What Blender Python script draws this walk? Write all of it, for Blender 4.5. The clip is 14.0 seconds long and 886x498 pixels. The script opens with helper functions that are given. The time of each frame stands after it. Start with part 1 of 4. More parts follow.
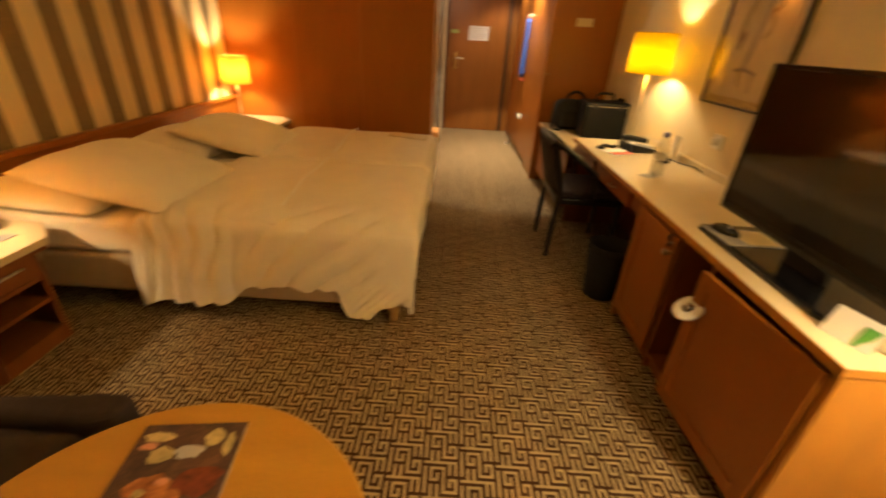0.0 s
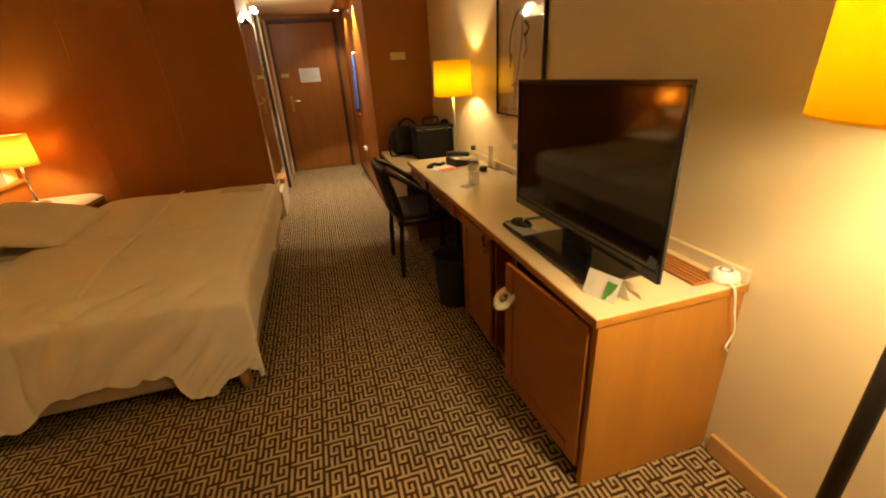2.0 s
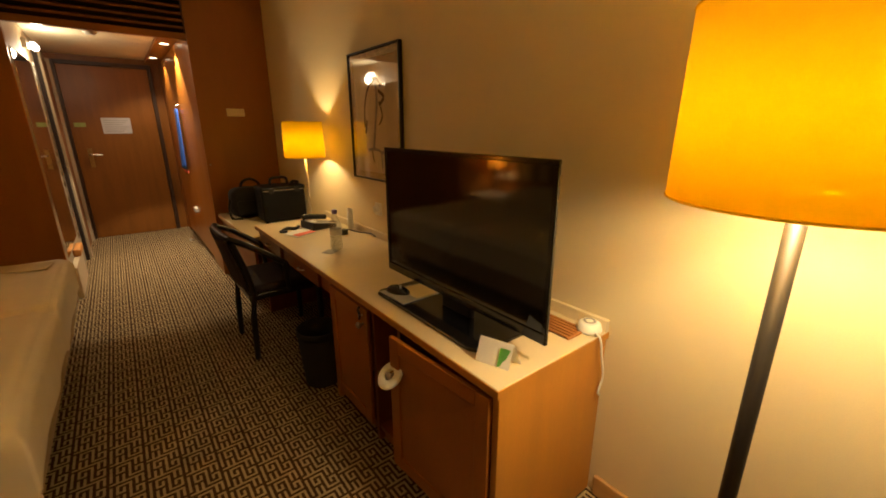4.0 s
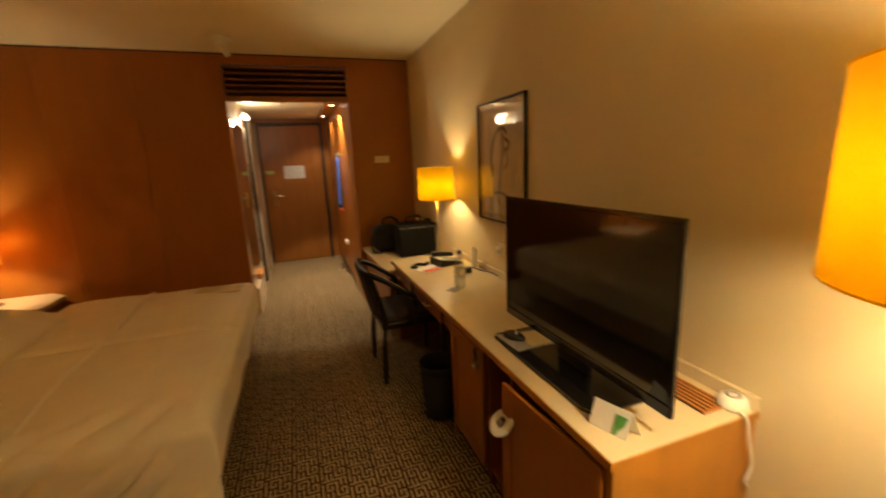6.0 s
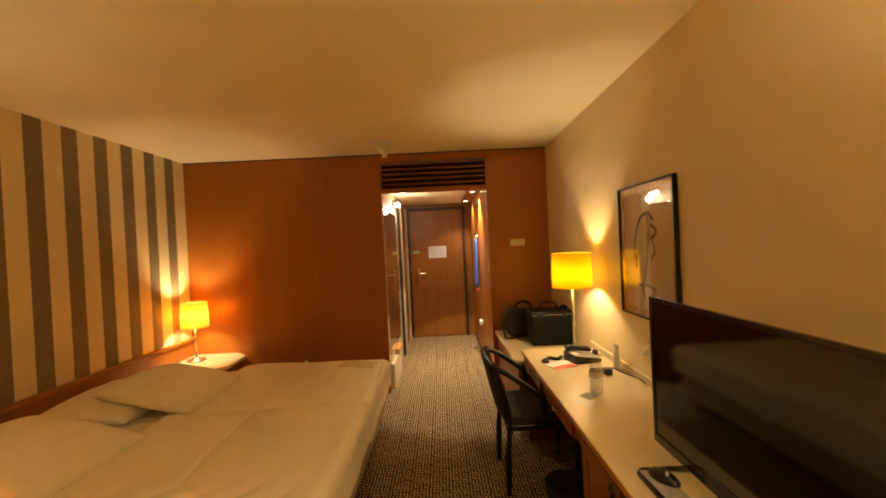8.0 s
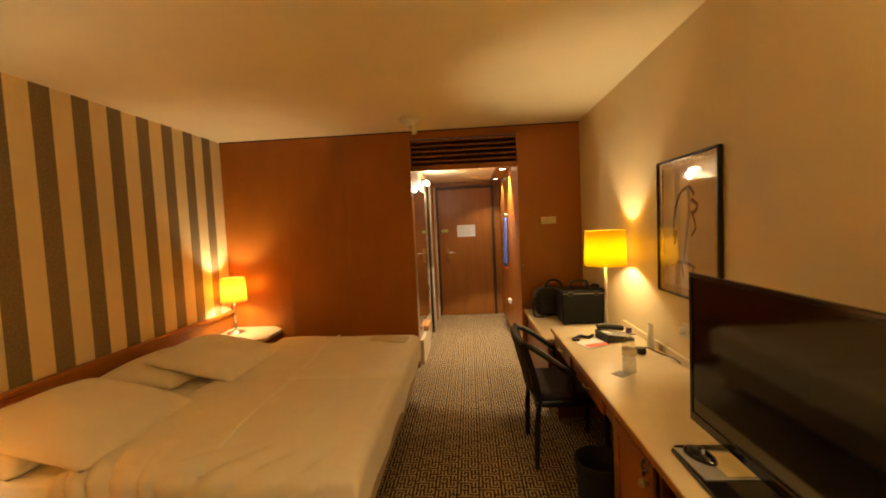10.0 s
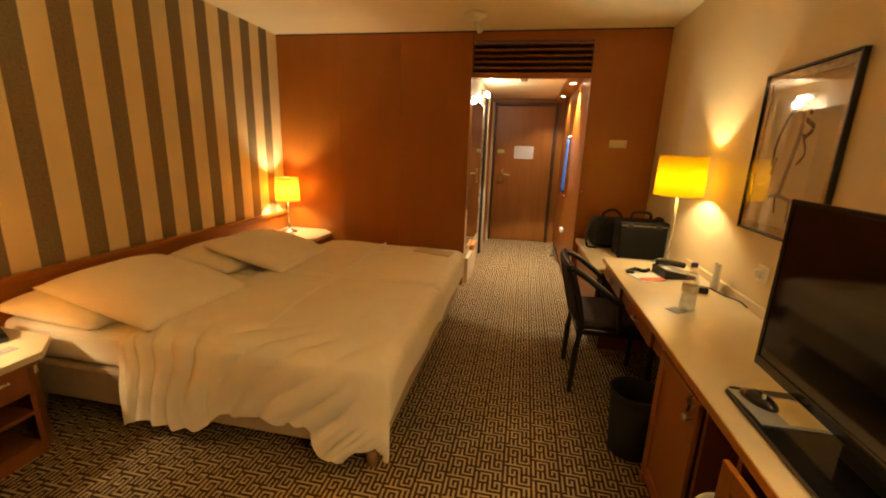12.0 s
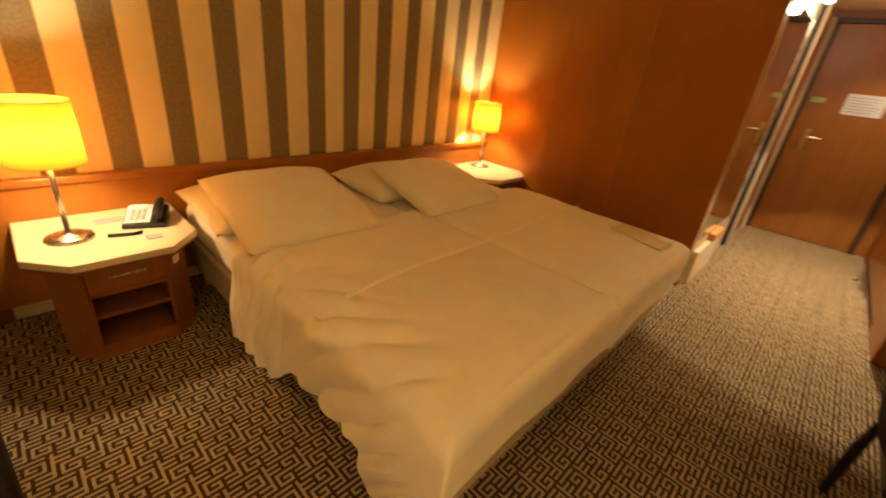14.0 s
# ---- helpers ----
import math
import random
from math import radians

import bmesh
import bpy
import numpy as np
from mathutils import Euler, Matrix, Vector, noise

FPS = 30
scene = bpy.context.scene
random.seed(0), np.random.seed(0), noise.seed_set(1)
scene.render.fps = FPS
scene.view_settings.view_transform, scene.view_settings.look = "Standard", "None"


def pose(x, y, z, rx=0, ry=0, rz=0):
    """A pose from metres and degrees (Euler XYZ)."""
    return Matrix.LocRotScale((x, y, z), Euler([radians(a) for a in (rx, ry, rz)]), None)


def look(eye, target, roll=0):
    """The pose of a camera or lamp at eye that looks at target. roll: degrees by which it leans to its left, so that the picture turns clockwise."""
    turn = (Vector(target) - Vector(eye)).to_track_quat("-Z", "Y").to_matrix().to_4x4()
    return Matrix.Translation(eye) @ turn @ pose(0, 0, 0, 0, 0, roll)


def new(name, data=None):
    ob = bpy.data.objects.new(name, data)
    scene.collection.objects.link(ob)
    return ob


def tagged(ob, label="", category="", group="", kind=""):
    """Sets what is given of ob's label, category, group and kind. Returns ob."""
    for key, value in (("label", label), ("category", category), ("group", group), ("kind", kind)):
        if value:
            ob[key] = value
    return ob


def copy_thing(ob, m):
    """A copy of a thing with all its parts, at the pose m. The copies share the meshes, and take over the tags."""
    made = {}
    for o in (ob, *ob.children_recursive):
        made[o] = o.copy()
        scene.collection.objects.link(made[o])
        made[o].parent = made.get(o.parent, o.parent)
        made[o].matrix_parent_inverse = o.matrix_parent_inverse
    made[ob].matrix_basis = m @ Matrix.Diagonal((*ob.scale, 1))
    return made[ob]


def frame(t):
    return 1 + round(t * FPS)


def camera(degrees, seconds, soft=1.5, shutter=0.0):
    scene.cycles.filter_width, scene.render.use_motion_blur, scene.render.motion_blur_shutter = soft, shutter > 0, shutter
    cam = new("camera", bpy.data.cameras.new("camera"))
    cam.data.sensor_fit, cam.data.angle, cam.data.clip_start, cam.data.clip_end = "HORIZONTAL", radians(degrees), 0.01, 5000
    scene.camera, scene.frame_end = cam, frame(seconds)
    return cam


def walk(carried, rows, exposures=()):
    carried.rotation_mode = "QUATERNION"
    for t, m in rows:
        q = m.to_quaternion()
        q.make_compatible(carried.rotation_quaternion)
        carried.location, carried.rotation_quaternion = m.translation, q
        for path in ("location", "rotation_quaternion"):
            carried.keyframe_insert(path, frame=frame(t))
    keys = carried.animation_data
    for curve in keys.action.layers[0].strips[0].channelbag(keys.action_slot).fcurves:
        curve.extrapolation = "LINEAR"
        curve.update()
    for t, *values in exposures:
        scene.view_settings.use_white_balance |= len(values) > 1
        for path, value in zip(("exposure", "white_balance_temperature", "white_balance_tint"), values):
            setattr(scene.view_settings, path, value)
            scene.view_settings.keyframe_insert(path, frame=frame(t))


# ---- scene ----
cam = camera(94.9, 14.0, soft=1.8, shutter=0.5)
PATH = [
    (0, (-1.482, -4.342, 1.314), (-1.495, -2.566, 0.393), 3.4),
    (0.5, (-1.284, -4.363, 1.341), (-0.943, -2.604, 0.454), 0.6),
    (1, (-1.139, -4.378, 1.309), (-0.721, -2.639, 0.415), -2.6),
    (1.5, (-1.146, -4.395, 1.339), (-0.695, -2.639, 0.495), -4.6),
    (2, (-1.199, -4.408, 1.345), (-0.711, -2.641, 0.545), -3.4),
    (2.5, (-1.204, -4.315, 1.367), (-0.291, -2.661, 0.71), 0.0),
    (3, (-1.228, -4.212, 1.373), (-0.04, -2.711, 0.796), 0.0),
    (5.5, (-1.252, -4.353, 1.423), (-0.227, -2.715, 0.906), -1.0),
    (6, (-1.223, -4.312, 1.454), (-0.57, -2.468, 1.035), -2.6),
    (6.5, (-1.147, -4.273, 1.464), (-0.808, -2.329, 1.142), -3.5),
    (7, (-1.108, -4.242, 1.456), (-0.974, -2.261, 1.215), -3.5),
    (7.5, (-1.094, -4.225, 1.495), (-1.037, -2.228, 1.396), -3.2),
    (8, (-1.118, -4.227, 1.523), (-1.112, -2.227, 1.5), -2.7),
    (10.5, (-1.135, -4.221, 1.48), (-1.358, -2.242, 1.294), -2.1),
    (11, (-1.145, -4.221, 1.458), (-1.472, -2.269, 1.177), -1.0),
    (11.5, (-1.171, -4.212, 1.444), (-1.533, -2.281, 1.068), 0.5),
    (12, (-1.149, -4.12, 1.404), (-1.514, -2.212, 0.929), 2.0),
    (12.5, (-1.128, -3.87, 1.379), (-1.507, -1.997, 0.789), 3.0),
    (13, (-1.14, -3.675, 1.346), (-1.602, -1.858, 0.651), 3.1),
    (13.5, (-1.183, -3.467, 1.318), (-2.102, -1.856, 0.57), 4.0),
    (14, (-1.223, -3.278, 1.356), (-2.426, -1.916, 0.521), 6.8),
]
EXPOSURES = [(0, 1.75), (1, 1.5), (2, 1.35), (3, 0.95), (5.5, 0.8), (6.5, 1.25), (7.5, 1.6), (11, 1.6), (14, 1.75)]
walk(cam, [(t, look(eye, target, roll)) for t, eye, target, roll in PATH], EXPOSURES)

# ---------------------------------------------------------------- light
world = bpy.data.worlds.new("night")
scene.world = world
world.use_nodes = True
world.node_tree.nodes["Background"].inputs[0].default_value = (0.9, 0.6, 0.35, 1)
world.node_tree.nodes["Background"].inputs[1].default_value = 0.02


def bulb(name, x, y, z, watts, color, size=0.04):
    lamp = bpy.data.lights.new(name, "POINT")
    lamp.energy, lamp.color, lamp.shadow_soft_size = watts, color, size
    ob = new(name, lamp)
    ob.location = (x, y, z)
    return ob


def spot(name, eye, target, watts, color, degrees, blend=0.5):
    lamp = bpy.data.lights.new(name, "SPOT")
    lamp.energy, lamp.color, lamp.shadow_soft_size = watts, color, 0.03
    lamp.spot_size, lamp.spot_blend = radians(degrees), blend
    ob = new(name, lamp)
    ob.matrix_world = look(eye, target)
    return ob


WARM = (1.0, 0.76, 0.43)
HALL = (1.0, 0.80, 0.55)
bulb("bulb_bedside_near", -3.42, -3.19, 0.94, 8.5, WARM)
bulb("bulb_bedside_far", -3.565, -0.25, 0.94, 8.5, WARM)
bulb("bulb_desk", -0.19, -1.30, 1.245, 8, WARM, 0.03)
# one lamp's light split in two; the low light is added to brighten the bed
bulb("bulb_floor_lamp_low", -0.36, -4.10, 1.31, 14, WARM, 0.05)
bulb("bulb_floor_lamp_high", -0.36, -4.10, 1.45, 13, WARM, 0.05)
spot("spot_hall_front", (-0.70, 0.87, 2.155), (-0.74, 0.87, 0), 85, HALL, 88, 0.15)
spot("spot_hall_rear", (-0.72, 1.955, 2.155), (-0.76, 1.955, 0), 20, HALL, 120)
bulb("bulb_hall_wall", -1.60, 0.95, 1.98, 4, HALL, 0.04)

# ---------------------------------------------------------------- materials


def sock(node, name):
    return node.inputs[name]


def mat(name, col, rough=0.5, metal=0.0, var=0.15, scale=6.0, stretch=(1, 1, 1), bump=0.1, fine=120.0, coat=0.0, rvar=0.1, col2=None, spec=0.5):
    """Surface with broad variation, fine grain and relief, in metres of the object's own space."""
    m = bpy.data.materials.new(name)
    m.use_nodes = True
    nt = m.node_tree
    n, li = nt.nodes, nt.links
    p = n["Principled BSDF"]
    tc = n.new("ShaderNodeTexCoord")
    mp = n.new("ShaderNodeMapping")
    sock(mp, "Scale").default_value = stretch
    li.new(tc.outputs["Object"], sock(mp, "Vector"))
    a = n.new("ShaderNodeTexNoise")
    sock(a, "Scale").default_value, sock(a, "Detail").default_value = scale, 4
    b = n.new("ShaderNodeTexNoise")
    sock(b, "Scale").default_value, sock(b, "Detail").default_value = fine, 3
    for t in (a, b):
        li.new(mp.outputs["Vector"], sock(t, "Vector"))
    mix = n.new("ShaderNodeMath")
    mix.operation = "MULTIPLY_ADD"
    mix.inputs[1].default_value = 0.65
    half = n.new("ShaderNodeMath")
    half.operation = "MULTIPLY"
    half.inputs[1].default_value = 0.35
    li.new(b.outputs["Fac"], half.inputs[0])
    li.new(a.outputs["Fac"], mix.inputs[0])
    li.new(half.outputs[0], mix.inputs[2])
    ramp = n.new("ShaderNodeValToRGB")
    lo = [c * (1 - var) for c in col]
    hi = list(col2) if col2 else [min(1, c * (1 + var)) for c in col]
    ramp.color_ramp.elements[0].position, ramp.color_ramp.elements[1].position = 0.3, 0.7
    ramp.color_ramp.elements[0].color, ramp.color_ramp.elements[1].color = (*lo, 1), (*hi, 1)
    li.new(mix.outputs[0], ramp.inputs["Fac"])
    li.new(ramp.outputs["Color"], sock(p, "Base Color"))
    mr = n.new("ShaderNodeMapRange")
    sock(mr, "To Min").default_value, sock(mr, "To Max").default_value = max(0.02, rough - rvar), min(1, rough + rvar)
    li.new(a.outputs["Fac"], sock(mr, "Value"))
    li.new(mr.outputs["Result"], sock(p, "Roughness"))
    sock(p, "Metallic").default_value = metal
    sock(p, "Specular IOR Level").default_value = spec
    if coat:
        sock(p, "Coat Weight").default_value, sock(p, "Coat Roughness").default_value = coat, 0.25
    if bump:
        bp = n.new("ShaderNodeBump")
        sock(bp, "Strength").default_value, sock(bp, "Distance").default_value = bump, 0.004
        li.new(b.outputs["Fac"], sock(bp, "Height"))
        li.new(bp.outputs["Normal"], sock(p, "Normal"))
    return m


def shade_mat(name, col, pass_col, amount, gaps):
    """Lampshade fabric: glows with its bulb's light and lets some straight through its open weave."""
    m = mat(name, col, 0.8, var=0.05, scale=40, bump=0.05, fine=300)
    nt = m.node_tree
    p, out = nt.nodes["Principled BSDF"], nt.nodes["Material Output"]
    tr = nt.nodes.new("ShaderNodeBsdfTranslucent")
    tr.inputs["Color"].default_value = (*pass_col, 1)
    mx = nt.nodes.new("ShaderNodeMixShader")
    mx.inputs[0].default_value = amount
    nt.links.new(p.outputs[0], mx.inputs[1])
    nt.links.new(tr.outputs[0], mx.inputs[2])
    weave = nt.nodes.new("ShaderNodeBsdfTransparent")
    weave.inputs["Color"].default_value = (*pass_col, 1)
    mx2 = nt.nodes.new("ShaderNodeMixShader")
    mx2.inputs[0].default_value = gaps
    nt.links.new(mx.outputs[0], mx2.inputs[1])
    nt.links.new(weave.outputs[0], mx2.inputs[2])
    nt.links.new(mx2.outputs[0], out.inputs["Surface"])
    return m


def glow_mat(name, col, strength):
    m = bpy.data.materials.new(name)
    m.use_nodes = True
    p = m.node_tree.nodes["Principled BSDF"]
    sock(p, "Emission Color").default_value = (*col, 1)
    sock(p, "Emission Strength").default_value = strength
    return m


def clear_mat(name, tint, gloss, rough):
    """Thin clear sheet: see-through with a share of gloss."""
    m = bpy.data.materials.new(name)
    m.use_nodes = True
    n, li = m.node_tree.nodes, m.node_tree.links
    tr, gl, mx = n.new("ShaderNodeBsdfTransparent"), n.new("ShaderNodeBsdfGlossy"), n.new("ShaderNodeMixShader")
    tr.inputs["Color"].default_value = (*tint, 1)
    gl.inputs["Roughness"].default_value = rough
    mx.inputs[0].default_value = gloss
    li.new(tr.outputs[0], mx.inputs[1])
    li.new(gl.outputs[0], mx.inputs[2])
    li.new(mx.outputs[0], n["Material Output"].inputs["Surface"])
    return m


M_CREAM = mat("cream_wall_paint", (0.72, 0.605, 0.375), 0.6, var=0.04, scale=3, bump=0.12, fine=220)
M_CEIL = mat("ceiling_paint", (0.84, 0.76, 0.54), 0.8, var=0.04, scale=2, bump=0.15, fine=260)
M_PALE = mat("wallpaper_cream", (0.82, 0.69, 0.42), 0.6, var=0.05, scale=5, bump=0.12, fine=300)
M_STRIPE = mat("wallpaper_taupe", (0.225, 0.175, 0.10), 0.65, var=0.30, scale=70, bump=0.12, fine=300)
M_CHERRY = mat("cherry_veneer", (0.35, 0.122, 0.013), 0.36, var=0.09, scale=3, stretch=(2, 2, 0.6), bump=0.02, fine=60, coat=0.15, spec=0.4)
M_CHERRY_D = mat("cherry_solid", (0.24, 0.075, 0.014), 0.4, var=0.2, scale=7, stretch=(3, 3, 0.4), bump=0.04, fine=90, spec=0.4)
M_DOORW = mat("door_veneer", (0.24, 0.085, 0.011), 0.42, var=0.18, scale=6, stretch=(3, 3, 0.3), bump=0.04, fine=90)
M_DARKW = mat("dark_door_frame", (0.045, 0.02, 0.01), 0.45, var=0.2, scale=10, bump=0.05)
M_BEECH = mat("orange_beech_veneer", (0.47, 0.205, 0.03), 0.4, var=0.12, scale=6, stretch=(3, 3, 0.35), bump=0.03, fine=110, coat=0.1, spec=0.4)
M_TABLE = mat("table_beech", (0.56, 0.285, 0.035), 0.35, var=0.12, scale=5, stretch=(0.5, 4, 1), bump=0.02, fine=110, coat=0.2)
M_TOP = mat("pale_laminate", (0.68, 0.56, 0.36), 0.33, var=0.05, scale=14, bump=0.03, fine=350, spec=0.5)
M_EDGE = mat("beech_edging", (0.52, 0.30, 0.11), 0.42, var=0.1, scale=12, stretch=(3, 0.4, 3), bump=0.03)
M_BROWN = mat("carpet_brown", (0.066, 0.032, 0.015), 0.95, var=0.3, scale=14, bump=0.5, fine=450, spec=0.1)
M_SAND = mat("carpet_sand", (0.42, 0.315, 0.165), 0.95, var=0.22, scale=14, bump=0.5, fine=450, spec=0.1)
M_LINEN = mat("white_linen", (0.90, 0.82, 0.66), 0.75, var=0.04, scale=9, bump=0.1, fine=400, spec=0.25)
# paler and glossier than the linen: brightness of a fold put into the colour
M_CREASE_LIT = mat("bright_crease_linen", (0.93, 0.88, 0.76), 0.35, var=0.04, bump=0.05, fine=300)
M_BASE = mat("beige_upholstery", (0.50, 0.38, 0.24), 0.85, var=0.1, scale=20, bump=0.25, fine=420, spec=0.2)
M_DARKFAB = mat("charcoal_fabric", (0.045, 0.033, 0.034), 0.9, var=0.25, scale=25, bump=0.3, fine=420, spec=0.2)
M_BLACKW = mat("black_lacquered_wood", (0.008, 0.006, 0.005), 0.38, var=0.3, scale=20, bump=0.03, coat=0.1)
M_BLACKP = mat("black_plastic", (0.012, 0.012, 0.013), 0.35, var=0.25, scale=30, bump=0.05, fine=200)
M_GLOSSB = mat("gloss_black", (0.006, 0.006, 0.007), 0.1, var=0.2, scale=10, bump=0, rvar=0.03, coat=0.4)
M_SCREEN = mat("tv_screen", (0.004, 0.004, 0.005), 0.07, var=0.1, scale=4, bump=0, rvar=0.02, spec=1.0)
M_CASE = mat("black_case_leather", (0.005, 0.0055, 0.0055), 0.45, var=0.25, scale=16, bump=0.2, fine=260, spec=0.2)
M_NYLON = mat("black_nylon", (0.010, 0.010, 0.011), 0.75, var=0.3, scale=20, bump=0.25, fine=300)
M_STEEL = mat("brushed_steel", (0.62, 0.58, 0.52), 0.28, 1.0, var=0.08, scale=20, bump=0.02, stretch=(6, 6, 0.5))
M_GUN = mat("dark_steel", (0.055, 0.048, 0.042), 0.45, 0.8, var=0.12, scale=20, bump=0.02, stretch=(6, 6, 0.5))
M_NICKEL = mat("dull_nickel", (0.42, 0.38, 0.33), 0.36, 1.0, var=0.1, scale=30, bump=0.03)
M_BRASS = mat("aged_brass", (0.55, 0.36, 0.14), 0.35, 1.0, var=0.15, scale=30, bump=0.03)
M_WHITEP = mat("white_plastic", (0.80, 0.78, 0.72), 0.4, var=0.03, scale=20, bump=0.03)
M_PAPER = mat("white_paper", (0.82, 0.80, 0.76), 0.85, var=0.03, scale=20, bump=0.04)
M_NOTICE = mat("grey_white_sheet", (0.55, 0.54, 0.55), 0.85, var=0.04, scale=20, bump=0.04)
M_CARD = mat("cream_plate", (0.72, 0.60, 0.34), 0.5, var=0.04, scale=20, bump=0.03)
M_RED = mat("red_print", (0.75, 0.13, 0.07), 0.6, var=0.06, scale=30, bump=0.02)
M_GREEN = mat("green_print", (0.10, 0.36, 0.07), 0.6, var=0.15, scale=40, bump=0.02)
M_GREENTAG = mat("pale_green_tag", (0.35, 0.42, 0.12), 0.6, var=0.1, scale=30, bump=0.02)
M_GREYP = mat("grey_print", (0.35, 0.34, 0.33), 0.7, var=0.1, scale=40, bump=0.02)
M_BLUE = mat("blue_cloth", (0.02, 0.09, 0.42), 0.85, var=0.2, scale=14, bump=0.3, fine=300)
M_GRILLE = mat("grille_wood", (0.44, 0.17, 0.04), 0.5, var=0.15, scale=20, bump=0.04)
# near-black: shade of gaps and recesses put into the colour; also dark trim
M_SHADE_TRIM = mat("recess_shade_and_dark_trim", (0.02, 0.009, 0.005), 0.8, var=0.2, scale=9, bump=0.05)
M_MIRROR = mat("mirror_silver", (0.85, 0.85, 0.83), 0.03, 1.0, var=0.01, bump=0, rvar=0.01)
M_GREYF = mat("greige_door_frame", (0.46, 0.37, 0.24), 0.55, var=0.06, scale=8, bump=0.04)
M_MAT = mat("picture_mat", (0.76, 0.63, 0.40), 0.7, var=0.05, scale=7, bump=0.05)
M_INK = mat("sepia_ink", (0.16, 0.10, 0.055), 0.8, var=0.35, scale=30, bump=0.02)
M_INK2 = mat("grey_wash", (0.34, 0.30, 0.27), 0.8, var=0.25, scale=25, bump=0.02)
M_GILT = mat("gilt_band", (0.62, 0.46, 0.20), 0.4, 0.4, var=0.6, scale=55, bump=0.1)
M_GLASS = clear_mat("clear_plastic", (0.95, 0.96, 0.96), 0.2, 0.1)
M_PICGLASS = clear_mat("picture_glass", (0.99, 0.99, 0.99), 0.13, 0.03)
M_PURPLE = mat("violet_cap", (0.22, 0.18, 0.55), 0.4, var=0.1, bump=0.02)
M_AMBER = shade_mat("amber_lampshade", (0.80, 0.55, 0.03), (0.85, 0.66, 0.02), 0.10, 0.20)
M_AMBER_S = shade_mat("amber_desk_lampshade", (0.80, 0.55, 0.03), (0.85, 0.70, 0.03), 0.19, 0.18)
M_CREAMSH = shade_mat("golden_lampshade", (0.85, 0.55, 0.14), (0.95, 0.62, 0.18), 0.25, 0.24)
M_BULBGLOW = glow_mat("hall_lamp_glow", (1.0, 0.85, 0.6), 7.0)
M_TOWEL = mat("ochre_wood_block", (0.60, 0.26, 0.06), 0.5, var=0.1, bump=0.05)
M_MAG1 = mat("magazine_dark", (0.045, 0.035, 0.06), 0.4, var=0.6, scale=22, bump=0.0, col2=(0.20, 0.10, 0.06))
M_MAG2 = mat("magazine_food", (0.45, 0.08, 0.02), 0.4, var=0.7, scale=26, bump=0.0, col2=(0.85, 0.35, 0.12))
M_MAG3 = mat("magazine_light", (0.62, 0.50, 0.24), 0.4, var=0.4, scale=22, bump=0.0)

# ---------------------------------------------------------------- mesh helpers
ORIGIN = {}


def thing(name, loc, label, category, group="", kind=""):
    ob = new(name)
    ob.empty_display_size = 0.05
    ob.location = loc
    ORIGIN[ob.name] = Vector(loc)
    return tagged(ob, label, category, group, kind)


def part(name, bm, material, parent=None, label="", smooth=False, bevel=0.0, segs=2):
    """One mesh object from a bmesh in world coordinates, under its thing or part."""
    if bevel:
        edges = [e for e in bm.edges if len(e.link_faces) == 2 and e.calc_face_angle(0) > 0.6]
        bmesh.ops.bevel(bm, geom=edges, offset=bevel, segments=segs, profile=0.5, affect="EDGES", clamp_overlap=True)
    origin = ORIGIN.get(parent.name, Vector((0, 0, 0))) if parent else Vector((0, 0, 0))
    bmesh.ops.translate(bm, verts=bm.verts, vec=-origin)
    me = bpy.data.meshes.new(name)
    bm.to_mesh(me)
    bm.free()
    for mt in (material if isinstance(material, (list, tuple)) else [material]):
        me.materials.append(mt)
    if smooth:
        me.shade_smooth()
    ob = new(name, me)
    if parent:
        ob.parent = parent
        ORIGIN[ob.name] = origin
    if label:
        tagged(ob, label)
    return ob


def setting(name, bm, material, label, category="", bevel=0.0):
    return tagged(part(name, bm, material, None, "", False, bevel), label, category, "", "structure")


def box(x0, x1, y0, y1, z0, z1, bm=None):
    bm = bm or bmesh.new()
    bmesh.ops.create_cube(bm, size=1, matrix=Matrix.LocRotScale(((x0 + x1) / 2, (y0 + y1) / 2, (z0 + z1) / 2), None, (abs(x1 - x0), abs(y1 - y0), abs(z1 - z0))))
    return bm


def prism(poly, z0, z1, bm=None):
    bm = bm or bmesh.new()
    lo = [bm.verts.new((x, y, z0)) for x, y in poly]
    hi = [bm.verts.new((x, y, z1)) for x, y in poly]
    n = len(poly)
    bm.faces.new(lo[::-1])
    bm.faces.new(hi)
    for i in range(n):
        bm.faces.new((lo[i], lo[(i + 1) % n], hi[(i + 1) % n], hi[i]))
    bmesh.ops.recalc_face_normals(bm, faces=bm.faces)
    return bm


def lathe(x, y, profile, segs=32, bm=None, close=True):
    """Surface of revolution about the upright at x, y; profile of (radius, z) from the bottom up."""
    bm = bm or bmesh.new()
    rings = []
    for r, z in profile:
        rings.append([bm.verts.new((x + r * math.cos(2 * math.pi * k / segs), y + r * math.sin(2 * math.pi * k / segs), z)) for k in range(segs)])
    for a, b in zip(rings, rings[1:]):
        for k in range(segs):
            bm.faces.new((a[k], a[(k + 1) % segs], b[(k + 1) % segs], b[k]))
    if close:
        bm.faces.new(rings[0][::-1])
        bm.faces.new(rings[-1])
    bmesh.ops.recalc_face_normals(bm, faces=bm.faces)
    return bm


